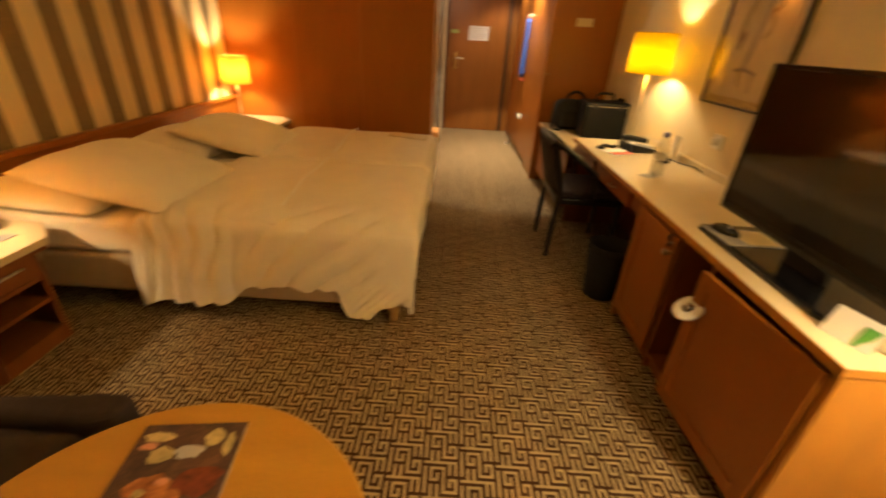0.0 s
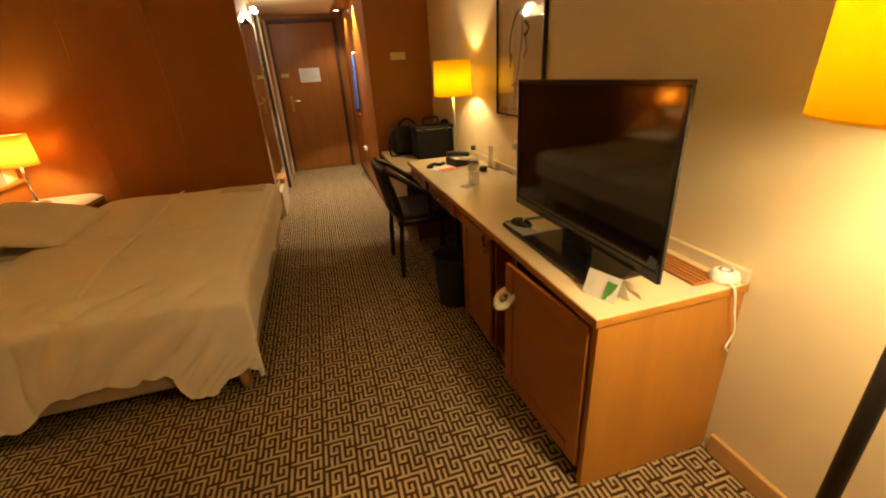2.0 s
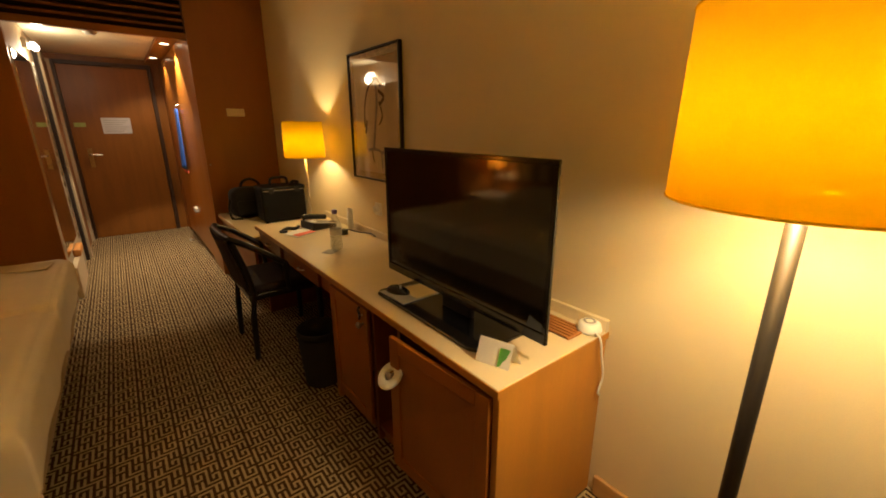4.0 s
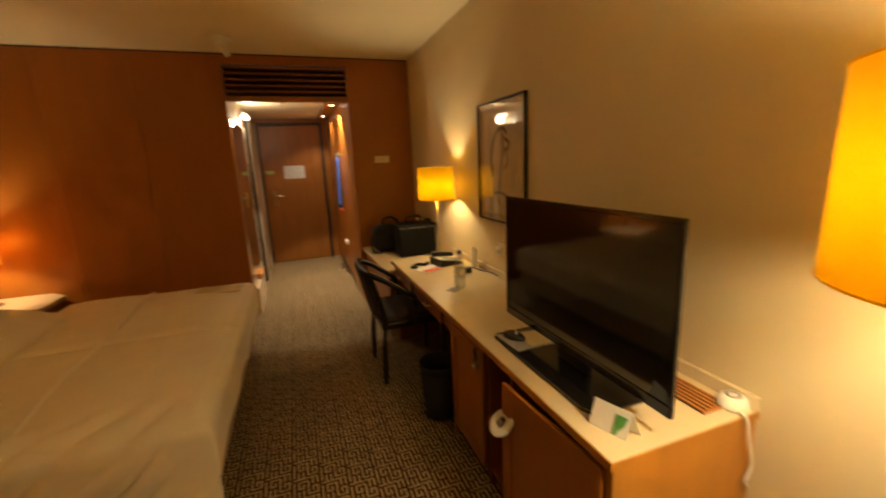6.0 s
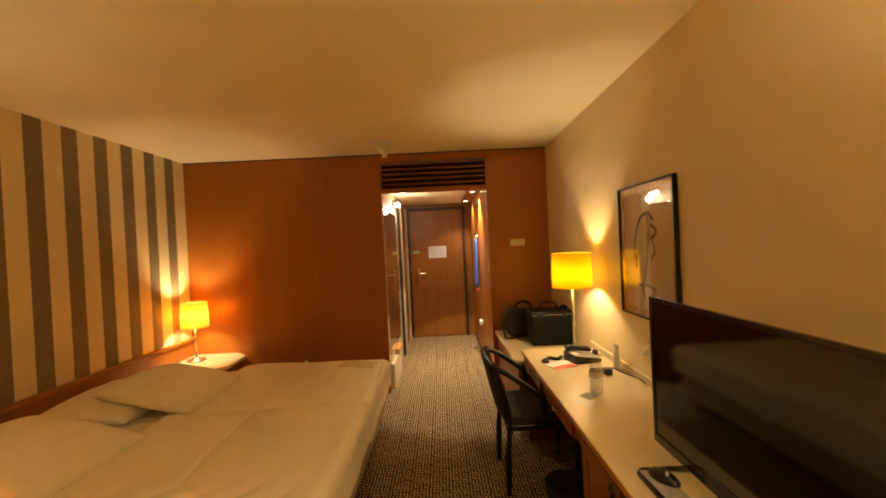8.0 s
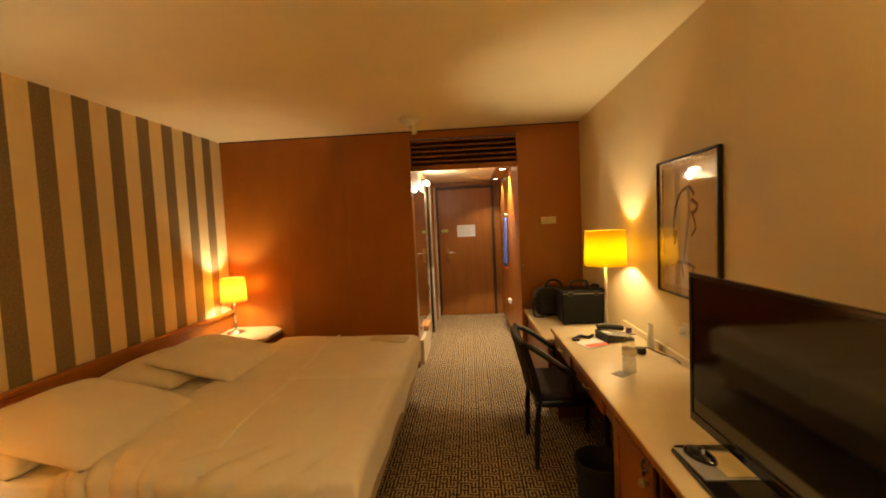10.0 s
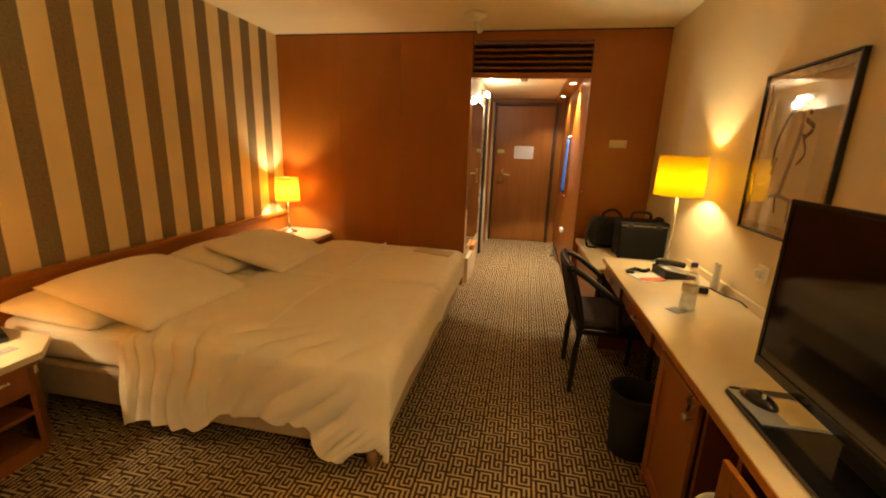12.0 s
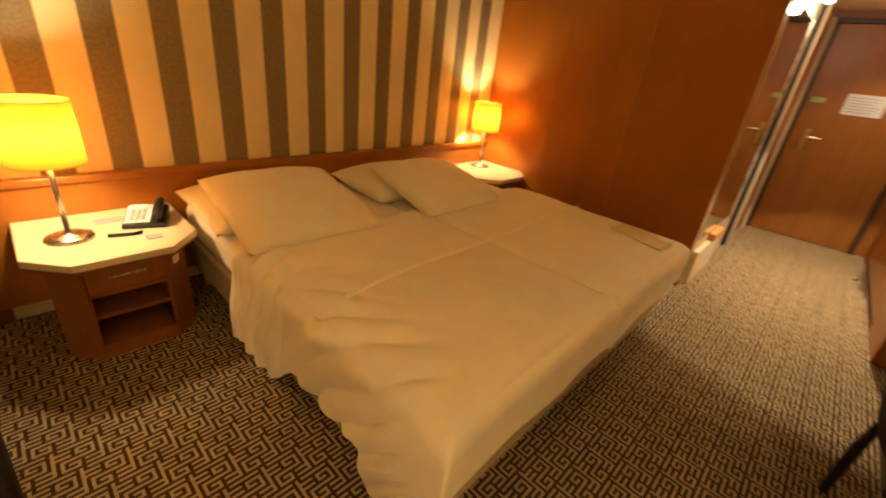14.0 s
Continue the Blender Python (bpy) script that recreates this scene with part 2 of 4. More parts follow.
def tube(points, r, segs=8, bm=None, r_end=None):
    """Round bar along a line of points."""
    bm = bm or bmesh.new()
    pts = [Vector(p) for p in points]
    rings = []
    for i, p in enumerate(pts):
        d = (pts[min(i + 1, len(pts) - 1)] - pts[max(i - 1, 0)]).normalized()
        side = d.cross(Vector((0, 0, 1)))
        if side.length < 0.1:
            side = d.cross(Vector((0, 1, 0)))
        side.normalize()
        up = side.cross(d)
        rr = r if r_end is None else r + (r_end - r) * i / (len(pts) - 1)
        rings.append([bm.verts.new(p + rr * (math.cos(2 * math.pi * k / segs) * side + math.sin(2 * math.pi * k / segs) * up)) for k in range(segs)])
    for a, b in zip(rings, rings[1:]):
        for k in range(segs):
            bm.faces.new((a[k], a[(k + 1) % segs], b[(k + 1) % segs], b[k]))
    bm.faces.new(rings[0][::-1])
    bm.faces.new(rings[-1])
    bmesh.ops.recalc_face_normals(bm, faces=bm.faces)
    return bm


def arc(points, n=8):
    """Smooth line through control points (Catmull-Rom)."""
    p = [Vector(q) for q in points]
    p = [2 * p[0] - p[1]] + p + [2 * p[-1] - p[-2]]
    out = []
    for i in range(1, len(p) - 2):
        for k in range(n):
            t = k / n
            out.append(0.5 * (2 * p[i] + (p[i + 1] - p[i - 1]) * t + (2 * p[i - 1] - 5 * p[i] + 4 * p[i + 1] - p[i + 2]) * t * t + (3 * p[i] - p[i - 1] - 3 * p[i + 1] + p[i + 2]) * t ** 3))
    return out + [p[-2]]


def sheet(f, nu, nv, bm=None):
    """Grid surface of f(u, v), u and v from 0 to 1."""
    bm = bm or bmesh.new()
    g = [[bm.verts.new(f(i / nu, j / nv)) for j in range(nv + 1)] for i in range(nu + 1)]
    for i in range(nu):
        for j in range(nv):
            bm.faces.new((g[i][j], g[i + 1][j], g[i + 1][j + 1], g[i][j + 1]))
    return bm


def thicken(ob, depth, offset=-1.0):
    md = ob.modifiers.new("thickness", "SOLIDIFY")
    md.thickness, md.offset = depth, offset
    return ob


def clamp(v, a=0.0, b=1.0):
    return max(a, min(b, v))


def smoothstep(a, b, v):
    t = clamp((v - a) / (b - a))
    return t * t * (3 - 2 * t)


# ---------------------------------------------------------------- the room
XL, H, YR = -3.755, 2.485, -6.3
OL, OR, OT = -1.717, -0.626, 2.075
HY = 2.548


def carpet():
    """Carpet woven in a fret of sand lines on brown, one sheet for room and hall."""
    n, thin, wide = 12, 0.0096, 0.0112
    rep = (thin + wide) * 6

    def at(i):
        return (i // 2) * (thin + wide) + (i % 2) * thin

    cell = np.zeros((n, n), dtype=int)

    def line(a, b):
        (i0, j0), (i1, j1) = a, b
        for i in range(2 * min(i0, i1), 2 * max(i0, i1) + 1):
            for j in range(2 * min(j0, j1), 2 * max(j0, j1) + 1):
                cell[i % n, j % n] = 1

    rows = [[(2, 3), (1, 3), (1, 5), (3, 5), (3, 1), (5, 1), (5, 3), (4, 3)], [(2, 4), (2, 3)], [(4, 2), (4, 3)]]
    rows += [[(0, 0), (5, 0)], [(0, 1), (0, 5)], [(1, 0), (1, 2)], [(2, 0), (2, 2)], [(4, 4), (4, 6)], [(5, 4), (5, 6)]]
    for row in rows:
        for u, v in zip(row, row[1:]):
            line(u, v)
    verts, faces, mats = [], [], []

    def fill(x0, x1, y0, y1):
        i = int((x0 - XL) / rep) * n
        while XL + at(i) < x1:
            xa, xb = max(x0, XL + at(i)), min(x1, XL + at(i + 1))
            if xb - xa > 1e-5:
                shift = 6 * ((i // n) % 2)
                j = max(0, int((y0 - YR) / rep) * n - n)
                while YR + at(j) < y1:
                    c = cell[i % n, (j + shift) % n]
                    k = j
                    while k < j + n and cell[i % n, (k + shift) % n] == c:
                        k += 1
                    ya, yb = max(y0, YR + at(j)), min(y1, YR + at(k))
                    if yb - ya > 1e-5:
                        b = len(verts)
                        verts.extend(((xa, ya, 0), (xb, ya, 0), (xb, yb, 0), (xa, yb, 0)))
                        faces.append((b, b + 1, b + 2, b + 3))
                        mats.append(int(c))
                    j = k
            i += 1

    fill(XL, 0.0, YR, 0.0)
    fill(OL - 0.001, -0.3, 0.0, HY)
    me = bpy.data.meshes.new("floor")
    me.from_pydata(verts, [], faces)
    me.materials.append(M_BROWN)
    me.materials.append(M_SAND)
    me.polygons.foreach_set("material_index", mats)
    me.update()
    return tagged(new("floor", me), "brown carpet woven with a sand-coloured geometric fret pattern", "carpet", "", "structure")


carpet()
setting("floor_slab", box(XL - 0.2, 0.2, YR - 0.2, HY + 0.2, -0.2, -0.004), M_SHADE_TRIM, "plain concrete slab under the carpet", "floor")
setting("wall_right", box(0, 0.12, YR, 0.0, 0, H), M_CREAM, "cream painted wall behind the desk", "wall")
setting("wall_rear", box(XL, 0, YR - 0.12, YR, 0, H), M_CREAM, "plain cream wall closing the room", "wall")
setting("wall_left", box(XL - 0.12, XL - 0.004, YR, 0.0, 0, H), M_CREAM, "wall behind the bed under striped wallpaper", "wall")
setting("ceiling", box(XL - 0.12, 0.12, YR - 0.12, -0.001, H, H + 0.1), M_CEIL, "smooth warm white painted ceiling", "ceiling")


def wallpaper():
    period, wide = 0.2655, 0.126
    k0 = -0.289
    edges = [0.0]
    k = 0
    while k0 - period * k > YR:
        edges += [k0 - period * k + wide, k0 - period * k]
        k += 1
    edges = sorted({round(clamp(e, YR, 0.0), 4) for e in edges} | {YR})
    wp = thing("wallpaper", (XL, -3.0, 0.66), "wallpaper with broad upright cream and taupe stripes", "wallpaper", "", "structure")
    for a, b in zip(edges, edges[1:]):
        dark = (((a + b) / 2 - k0) % period) < wide
        part("stripe", box(XL - 0.0035, XL, a, b, 0.66, H), M_STRIPE if dark else M_PALE, wp)


wallpaper()

# wood-panelled wall with the opening to the hall
wall = thing("wall_wood_panelled", (-1.9, 0, 0), "glossy cherry veneer panelled wall with an opening to the hall", "wall", "", "structure")
seams = [XL, -3.06, -2.42, OL]
for a, b in zip(seams, seams[1:]):
    part("panel", box(a + 0.001, b - 0.001, 0, 0.05, 0, H - 0.012), M_CHERRY, wall, bevel=0.0015, segs=1)
pier = box(OR, -0.001, 0, 0.06, 0, H - 0.012)
part("panel", pier, M_CHERRY, wall)
# strip under the ceiling, its shade painted in
part("cornice_gap", box(XL, 0, 0.012, 0.06, H - 0.012, H), M_SHADE_TRIM, wall)
part("lintel_top", box(OL, OR, 0, 0.05, 2.40, H - 0.012), M_CHERRY, wall)
part("lintel_bottom", box(OL, OR, 0, 0.05, OT, 2.125), M_CHERRY, wall, bevel=0.004)
# backing painted near-black for the shade between the louvre slats
part("louvre_back", box(OL, OR, 0.07, 0.09, 2.125, 2.40), M_SHADE_TRIM, wall)
for k in range(5):
    z = 2.155 + k * 0.052
    s = prism([(0, 0), (0.055, 0.016), (0.055, 0.034), (0, 0.018)], OL + 0.004, OR - 0.004)
    bmesh.ops.transform(s, verts=s.verts, matrix=Matrix(((0, 0, 1, 0), (1, 0, 0, 0.006), (0, 1, 0, z), (0, 0, 0, 1))))
    part("slat", s, M_CHERRY_D, wall)
setting("wall_bath", box(XL - 0.12, OL - 0.03, 0.051, HY + 0.1, 0, H), M_CREAM, "plain wall core between room and bathroom", "wall")

# hall
setting("wall_hall_left", box(OL - 0.03, OL, 0.051, HY, 0, 2.2), M_GREYF, "narrow painted hall wall beside the bathroom door", "wall")
setting("wall_hall_end", box(OL - 0.03, 0.12, HY, HY + 0.12, 0, 2.4), M_DOORW, "wood-faced wall round the entrance door", "wall")
setting("ceiling_hall", box(OL - 0.03, 0.05, 0.1, HY, 2.2, 2.28), M_CEIL, "low white hall ceiling", "ceiling")
setting("ceiling_hall_soffit", box(-0.775, 0.05, 0.1, HY, 2.165, 2.199), M_CHERRY, "wood soffit panel with recessed spotlights", "ceiling")
setting("wall_hall_right", box(-0.05, 0.05, 0.061, HY, 0, 2.165), M_CHERRY_D, "back panel of the open wardrobe niche", "wall")
ward = thing("wardrobe", (-0.35, 1.2, 0), "built-in cherry wood wardrobe front along the hall", "wardrobe")
part("side_panel", prism([(-0.05, 0.062), (OR, 0.062), (OR, 0.50), (-0.05, 0.50)], 0, 2.165), M_CHERRY, ward, bevel=0.012, segs=3)
for y0, y1 in ((0.504, 1.10), (1.104, 1.70), (1.704, 2.296)):
    part("door", box(OR + 0.004, OR + 0.024, y0, y1, 0.05, 2.165), M_CHERRY, ward, bevel=0.003)
part("plinth", box(OR + 0.03, -0.05, 0.50, 2.30, 0, 0.05), M_CHERRY_D, ward)
part("core", box(OR + 0.025, -0.05, 0.502, 2.30, 0.05, 2.165), M_CHERRY_D, ward)
part("side_panel", box(OR, -0.05, 2.30, HY, 0, 2.165), M_CHERRY_D, ward)
part("switch_box", box(OR - 0.03, OR + 0.004, 1.14, 1.28, 0.435, 0.485), M_WHITEP, ward, "white plastic box", bevel=0.004)
jacket = thing("hanging_jacket", (OR, 1.28, 0.95), "bright blue cloth garment hanging on the wardrobe front", "garment")
part("body", sheet(lambda u, v: (OR - 0.022 - 0.022 * (1 - v) * (1 + math.sin(11 * u)) * 0.6, 1.14 + 0.05 * v + (0.30 - 0.10 * v) * u, 0.93 + 0.64 * v), 24, 14), M_BLUE, jacket, smooth=True)
thicken(jacket.children[0], 0.014)
part("hem", tube([(OR - 0.03, 1.15, 0.90), (OR - 0.035, 1.28, 0.89), (OR - 0.03, 1.42, 0.90)], 0.012, 8), M_RED, jacket, "red hem band")
part("hook", tube(arc([(OR + 0.004, 1.29, 1.62), (OR - 0.03, 1.29, 1.60), (OR - 0.03, 1.29, 1.56)], 6), 0.006, 8), M_STEEL, jacket)

door = thing("door_1", (-1.2, HY, 0), "closed brown wood veneer entrance door in a dark frame", "door", "", "structure")
DL, DR, DT = -1.650, -0.757, 2.10
part("leaf", box(DL + 0.012, DR - 0.012, HY - 0.03, HY - 0.001, 0.006, DT - 0.012), M_DOORW, door, bevel=0.003)
for x0, x1, z0, z1 in ((DL - 0.035, DL + 0.008, 0, DT + 0.035), (DR - 0.008, DR + 0.035, 0, DT + 0.035), (DL + 0.008, DR - 0.008, DT - 0.008, DT + 0.035)):
    part("frame", box(x0, x1, HY - 0.05, HY - 0.001, z0, z1), M_DARKW, door, bevel=0.004)
plate = part("lock_plate", box(-1.535, -1.49, HY - 0.036, HY - 0.03, 0.90, 1.13), M_BRASS, door, "brass lock plate", bevel=0.002)
part("handle", tube([(-1.512, HY - 0.035, 1.055), (-1.512, HY - 0.08, 1.055), (-1.49, HY - 0.085, 1.055), (-1.39, HY - 0.085, 1.05)], 0.010, 10), M_STEEL, plate, "lever handle")
part("cylinder", lathe(-1.512, 0, [(0.016, 0), (0.016, 0.02)], 16), M_BRASS, plate)
tr = [o for o in plate.children if o.name.startswith("cylinder")][0]
tr.data.transform(Matrix.Translation((0, HY - 0.03, 0.95) ) @ Matrix.Translation((-1.512, 0, 0)) @ Matrix.Rotation(radians(90), 4, "X") @ Matrix.Translation((1.512 - 0, 0, 0)) @ Matrix.Translation(ORIGIN[door.name]))
tr.data.transform(Matrix.Translation(-ORIGIN[door.name]))
notice = thing("door_notice", (-1.19, HY - 0.031, 1.3), "white printed notice sheet fixed on the entrance door", "notice")
part("sheet", box(-1.338, -1.044, HY - 0.034, HY - 0.031, 1.304, 1.495), M_NOTICE, notice)
for k in range(6):
    part("text_line", box(-1.315, -1.07 - 0.03 * (k % 3), HY - 0.0352, HY - 0.0342, 1.46 - k * 0.026, 1.468 - k * 0.026), M_GREYP, notice)
tag = part("door_tag", box(-1.60, -1.49, HY - 0.036, HY - 0.031, 1.385, 1.435), M_GREENTAG, None, bevel=0.002)
tagged(tag, "pale green do-not-disturb tag on the entrance door", "sign")
stop = lathe(-0.70, 1.62, [(0.024, 0), (0.024, 0.012), (0.016, 0.03), (0.010, 0.034)], 20)
tagged(part("door_stop", stop, M_STEEL, None, smooth=True), "small round steel door stop on the carpet", "door stop")

mirror = thing("hall_mirror", (OL, 0.7, 0.2), "tall frameless mirror panel on the hall wall", "mirror")
part("glass", box(OL, OL + 0.008, 0.10, 1.20, 0.36, 1.93), M_MIRROR, mirror)
part("edge_trim", box(OL, OL + 0.014, 1.20, 1.225, 0.30, 1.95), M_STEEL, mirror)
bath = thing("door_2", (OL, 1.7, 0), "bathroom door with pale frame and dark edge", "door", "", "structure")
part("frame", box(OL, OL + 0.03, 1.42, 1.50, 0, 2.08), M_SHADE_TRIM, bath)
part("frame", box(OL, OL + 0.05, 1.50, 1.60, 0, 2.12), M_GREYF, bath, "pale painted frame", bevel=0.004)
part("leaf", box(OL, OL + 0.02, 1.60, 2.35, 0, 2.08), M_DOORW, bath)
part("frame", box(OL, OL + 0.05, 2.35, 2.43, 0, 2.12), M_GREYF, bath, bevel=0.004)
ledge = thing("hall_shoe_cabinet", (OL, 0.6, 0), "low pale cabinet with a rounded ochre wood ledge", "cabinet")
part("body", box(OL, OL + 0.04, 0.10, 0.78, 0, 0.27), M_TOP, ledge, bevel=0.006)
part("ledge", box(OL, OL + 0.055, 0.48, 0.80, 0.27, 0.335), M_TOWEL, ledge, "ochre wood ledge", bevel=0.015)
hl = thing("hall_wall_lamp", (OL, 0.95, 1.95), "lit white wall lamp above the hall mirror", "wall lamp")
part("bracket", box(OL, OL + 0.03, 0.87, 1.03, 2.02, 2.10), M_STEEL, hl, bevel=0.004)
part("shade", tube([(OL + 0.065, 0.90, 2.05), (OL + 0.065, 1.04, 2.05)], 0.028, 16), M_BULBGLOW, hl, "glowing white tube", smooth=True)
for x, y in ((-0.70, 0.87), (-0.72, 1.955)):
    dl = thing("downlight", (x, y, 2.165), "small lit recessed spotlight in the hall soffit", "spotlight", "hall spotlights")
    part("ring", lathe(x, y, [(0.048, 2.158), (0.05, 2.164), (0.036, 2.1645)], 24, close=False), M_STEEL, dl, smooth=True)
    part("lamp", lathe(x, y, [(0.034, 2.163), (0.034, 2.1645)], 20), M_BULBGLOW, dl)
sd = thing("hall_smoke_detector", (-1.25, 0.8, 2.2), "small round white detector on the hall ceiling", "detector")
part("body", lathe(-1.25, 0.8, [(0.035, 2.165), (0.05, 2.18), (0.055, 2.2)], 24), M_WHITEP, sd, smooth=True)

# skirting
sk = thing("baseboard", (0, -4.5, 0), "beech baseboard along the cream wall", "baseboard", "", "structure")
part("board", box(-0.018, -0.0005, YR + 0.02, -3.63, 0, 0.085), M_EDGE, sk, bevel=0.004)
sk2 = thing("baseboard", (XL, -5, 0), "cherry baseboard under the headboard panel", "baseboard", "", "structure")
part("board", box(XL, XL + 0.018, YR + 0.02, -3.45, 0, 0.085), M_CHERRY_D, sk2, bevel=0.004)

# fixtures on walls and ceiling
wp = thing("wall_plate", (-0.33, 0, 1.5), "cream rectangular sign plate on the cherry panel", "sign")
part("plate", box(-0.404, -0.253, -0.006, 0, 1.473, 1.542), M_CARD, wp, bevel=0.002)
ky = part("keyhole", lathe(-0.60, -0.002, [(0.008, 1.05), (0.008, 1.056)], 12), M_STEEL, None)
ky.data.transform(Matrix.Translation((-0.60, -0.001, 1.053)) @ Matrix.Rotation(radians(90), 4, "X") @ Matrix.Translation((0.60, 0.002, -1.053)))
tagged(ky, "tiny round steel lock in the cherry panel", "lock")
sp = thing("smoke_detector", (-1.645, -0.48, H), "white ceiling detector with a small downward nozzle", "detector")
part("plate", lathe(-1.645, -0.48, [(0.035, H - 0.062), (0.05, H - 0.058), (0.055, H - 0.03), (0.088, H - 0.026), (0.092, H)], 28), M_WHITEP, sp, smooth=True)
part("nozzle", tube([(-1.635, -0.465, H - 0.05), (-1.605, -0.41, H - 0.115)], 0.026, 14), M_WHITEP, sp, smooth=True)
so = thing("wall_socket", (0, -2.0, 0.88), "white wall socket with a plug above the desk", "socket")
part("plate", box(-0.010, 0, -2.045, -1.965, 0.84, 0.92), M_WHITEP, so, bevel=0.003)
part("plug", lathe(-0.02, -2.0, [(0.018, 0.862), (0.018, 0.898)], 14), M_WHITEP, so, smooth=True)

# ---------------------------------------------------------------- bed corner
hb = thing("headboard", (XL, -2.0, 0), "long low cherry wood headboard panel along the striped wall", "headboard")
part("panel", box(XL + 0.001, XL + 0.035, YR + 0.05, -0.003, 0.085, 0.655), M_CHERRY, hb)
part("ledge", box(XL + 0.001, XL + 0.055, YR + 0.05, -0.003, 0.655, 0.69), M_CHERRY, hb, "rounded cherry ledge", bevel=0.008)

BX0, BX1, BY0, BY1, BZ = XL + 0.06, -1.67, -2.69, -0.64, 0.50
bed = thing("bed", (-2.7, -1.66, 0), "double bed with beige upholstered base and white sheets", "bed")
part("base", box(BX0, BX1, BY0, BY1, 0.11, 0.31), M_BASE, bed, "beige fabric base", bevel=0.02)
for y0, y1 in ((BY0, -1.668), (-1.658, BY1)):
    part("mattress", box(BX0, BX1 - 0.005, y0 + 0.005, y1, 0.312, BZ), M_LINEN, bed, "white sheeted mattress", bevel=0.045, segs=4)
for x in (BX0 + 0.08, BX1 - 0.06):
    for y in (BY0 + 0.06, BY1 - 0.06):
        part("leg", lathe(x, y, [(0.024, 0), (0.034, 0.11)], 14), M_EDGE, bed, "tapered beech leg", smooth=True)


def wrap(d, r):
    """Way along a cloth past an edge: outward reach and drop."""
    if d <= 0:
        return d, 0.0
    q = r * math.pi / 2
    if d < q:
        return r * math.sin(d / r), r * (1 - math.cos(d / r))
    return r, r + d - q


def duvet(near, y_in, y_out):
    """Duvet from its head end to the foot, over the foot and, if near, over the long side."""
    xh, foot, top = -2.93, BX1 - 0.028, 0.534
    s1 = foot + 0.25

    def hem(x):
        a = 0.31 + 0.10 * (1 - smoothstep(-2.52, -2.42, x))
        a += 0.15 * smoothstep(-2.0, -1.94, x) - 0.09 * smoothstep(-1.90, -1.68, x)
        return a + 0.008 * math.sin(23 * x) + 0.006 * math.sin(61 * x)

    def crease(p, soft=0.05):
        """Rounded folds with narrow valleys, from -1 to 1."""
        return 2 * math.sqrt(math.sin(p) ** 2 + soft) - 1.2

    def f(u, v):
        s = xh + (s1 - xh) * u
        xo, dx = wrap(s - foot, 0.06)
        x = min(s, foot) + max(xo, 0.0)
        edge = y_out
        if near:
            reach = hem(min(s, foot + 0.05))
            t = y_in + (edge - 0.27 - y_in) * min(v / 0.84, 1.0) - (reach - 0.27) * max(v - 0.84, 0.0) / 0.16
            yo, dy = wrap(edge + 0.05 - t, 0.06)
        else:
            t = y_in + (edge + 0.10 - y_in) * v
            yo, dy = wrap(t - (edge - 0.05), 0.05)
        y = t if yo <= 0 else (edge + 0.05 - yo if near else edge - 0.05 + yo)
        z = top - max(dx, dy) - 0.25 * min(dx, dy)
        n1 = noise.noise(Vector((s * 2.3, t * 2.3, 1.3 + near)))
        n2 = noise.noise(Vector((s * 6.0, t * 6.0, 4.1)))
        flat = 1.0 if max(dx, dy) < 0.01 else 0.4
        z += flat * (0.012 * n1 + 0.004 * n2)
        puff = 0.018 * math.sin(math.pi * clamp((t - y_in) / (y_out - y_in))) * smoothstep(0, 0.08, u)
        z += puff * flat
        z -= 0.03 * (1 - smoothstep(0.0, 0.05, u))
        z -= 0.022 * (1 - smoothstep(0.0, 0.04, v))
        if near:
            w = smoothstep(-2.42, -2.60, t)
            # gathered upright folds at the head end, slanting tucks further on
            n3 = noise.noise(Vector((s * 3.1, t * 3.1, 7.7)))
            fan = (s + 2.66) * (1 + 0.9 * clamp((-2.45 - t) / 0.4))
            gather = crease(19 * fan + 3.4 * n3 + 2.0 * n1) * (0.5 + 1.1 * abs(n2 + 0.35)) * smoothstep(-2.93, -2.86, s) * (1 - smoothstep(-2.50, -2.42, s))
            run = 0.80 * s - 0.72 * (t + 2.6)
            slant = crease(25 * run + 1.7 * n1 + 1.6 * n3) * (0.55 + 0.9 * max(0.0, n2 + 0.3))
            slant *= smoothstep(-2.48, -2.36, s) * (1 - smoothstep(-1.86, -1.70, s))
            fine = crease(75 * run + 3 * n3) * smoothstep(-1.98, -1.85, s) * smoothstep(0.22, 0.34, dy)
            wg = smoothstep(-2.46, -2.66, t)
            amt = wg * 0.016 * gather + w * 0.018 * slant + 0.005 * fine
            if dy > 0.02:
                y -= amt + 0.03 * smoothstep(0.05, 0.3, dy) * (1 - smoothstep(-2.55, -2.40, s)) + 0.014
                z += 0.3 * amt
            else:
                z += amt
        if dx > 0.02:
            x += 0.004 * math.sin(11 * t) + 0.005 * n2 + 0.010
        return (x, y, z)

    return sheet(f, 240, 190)


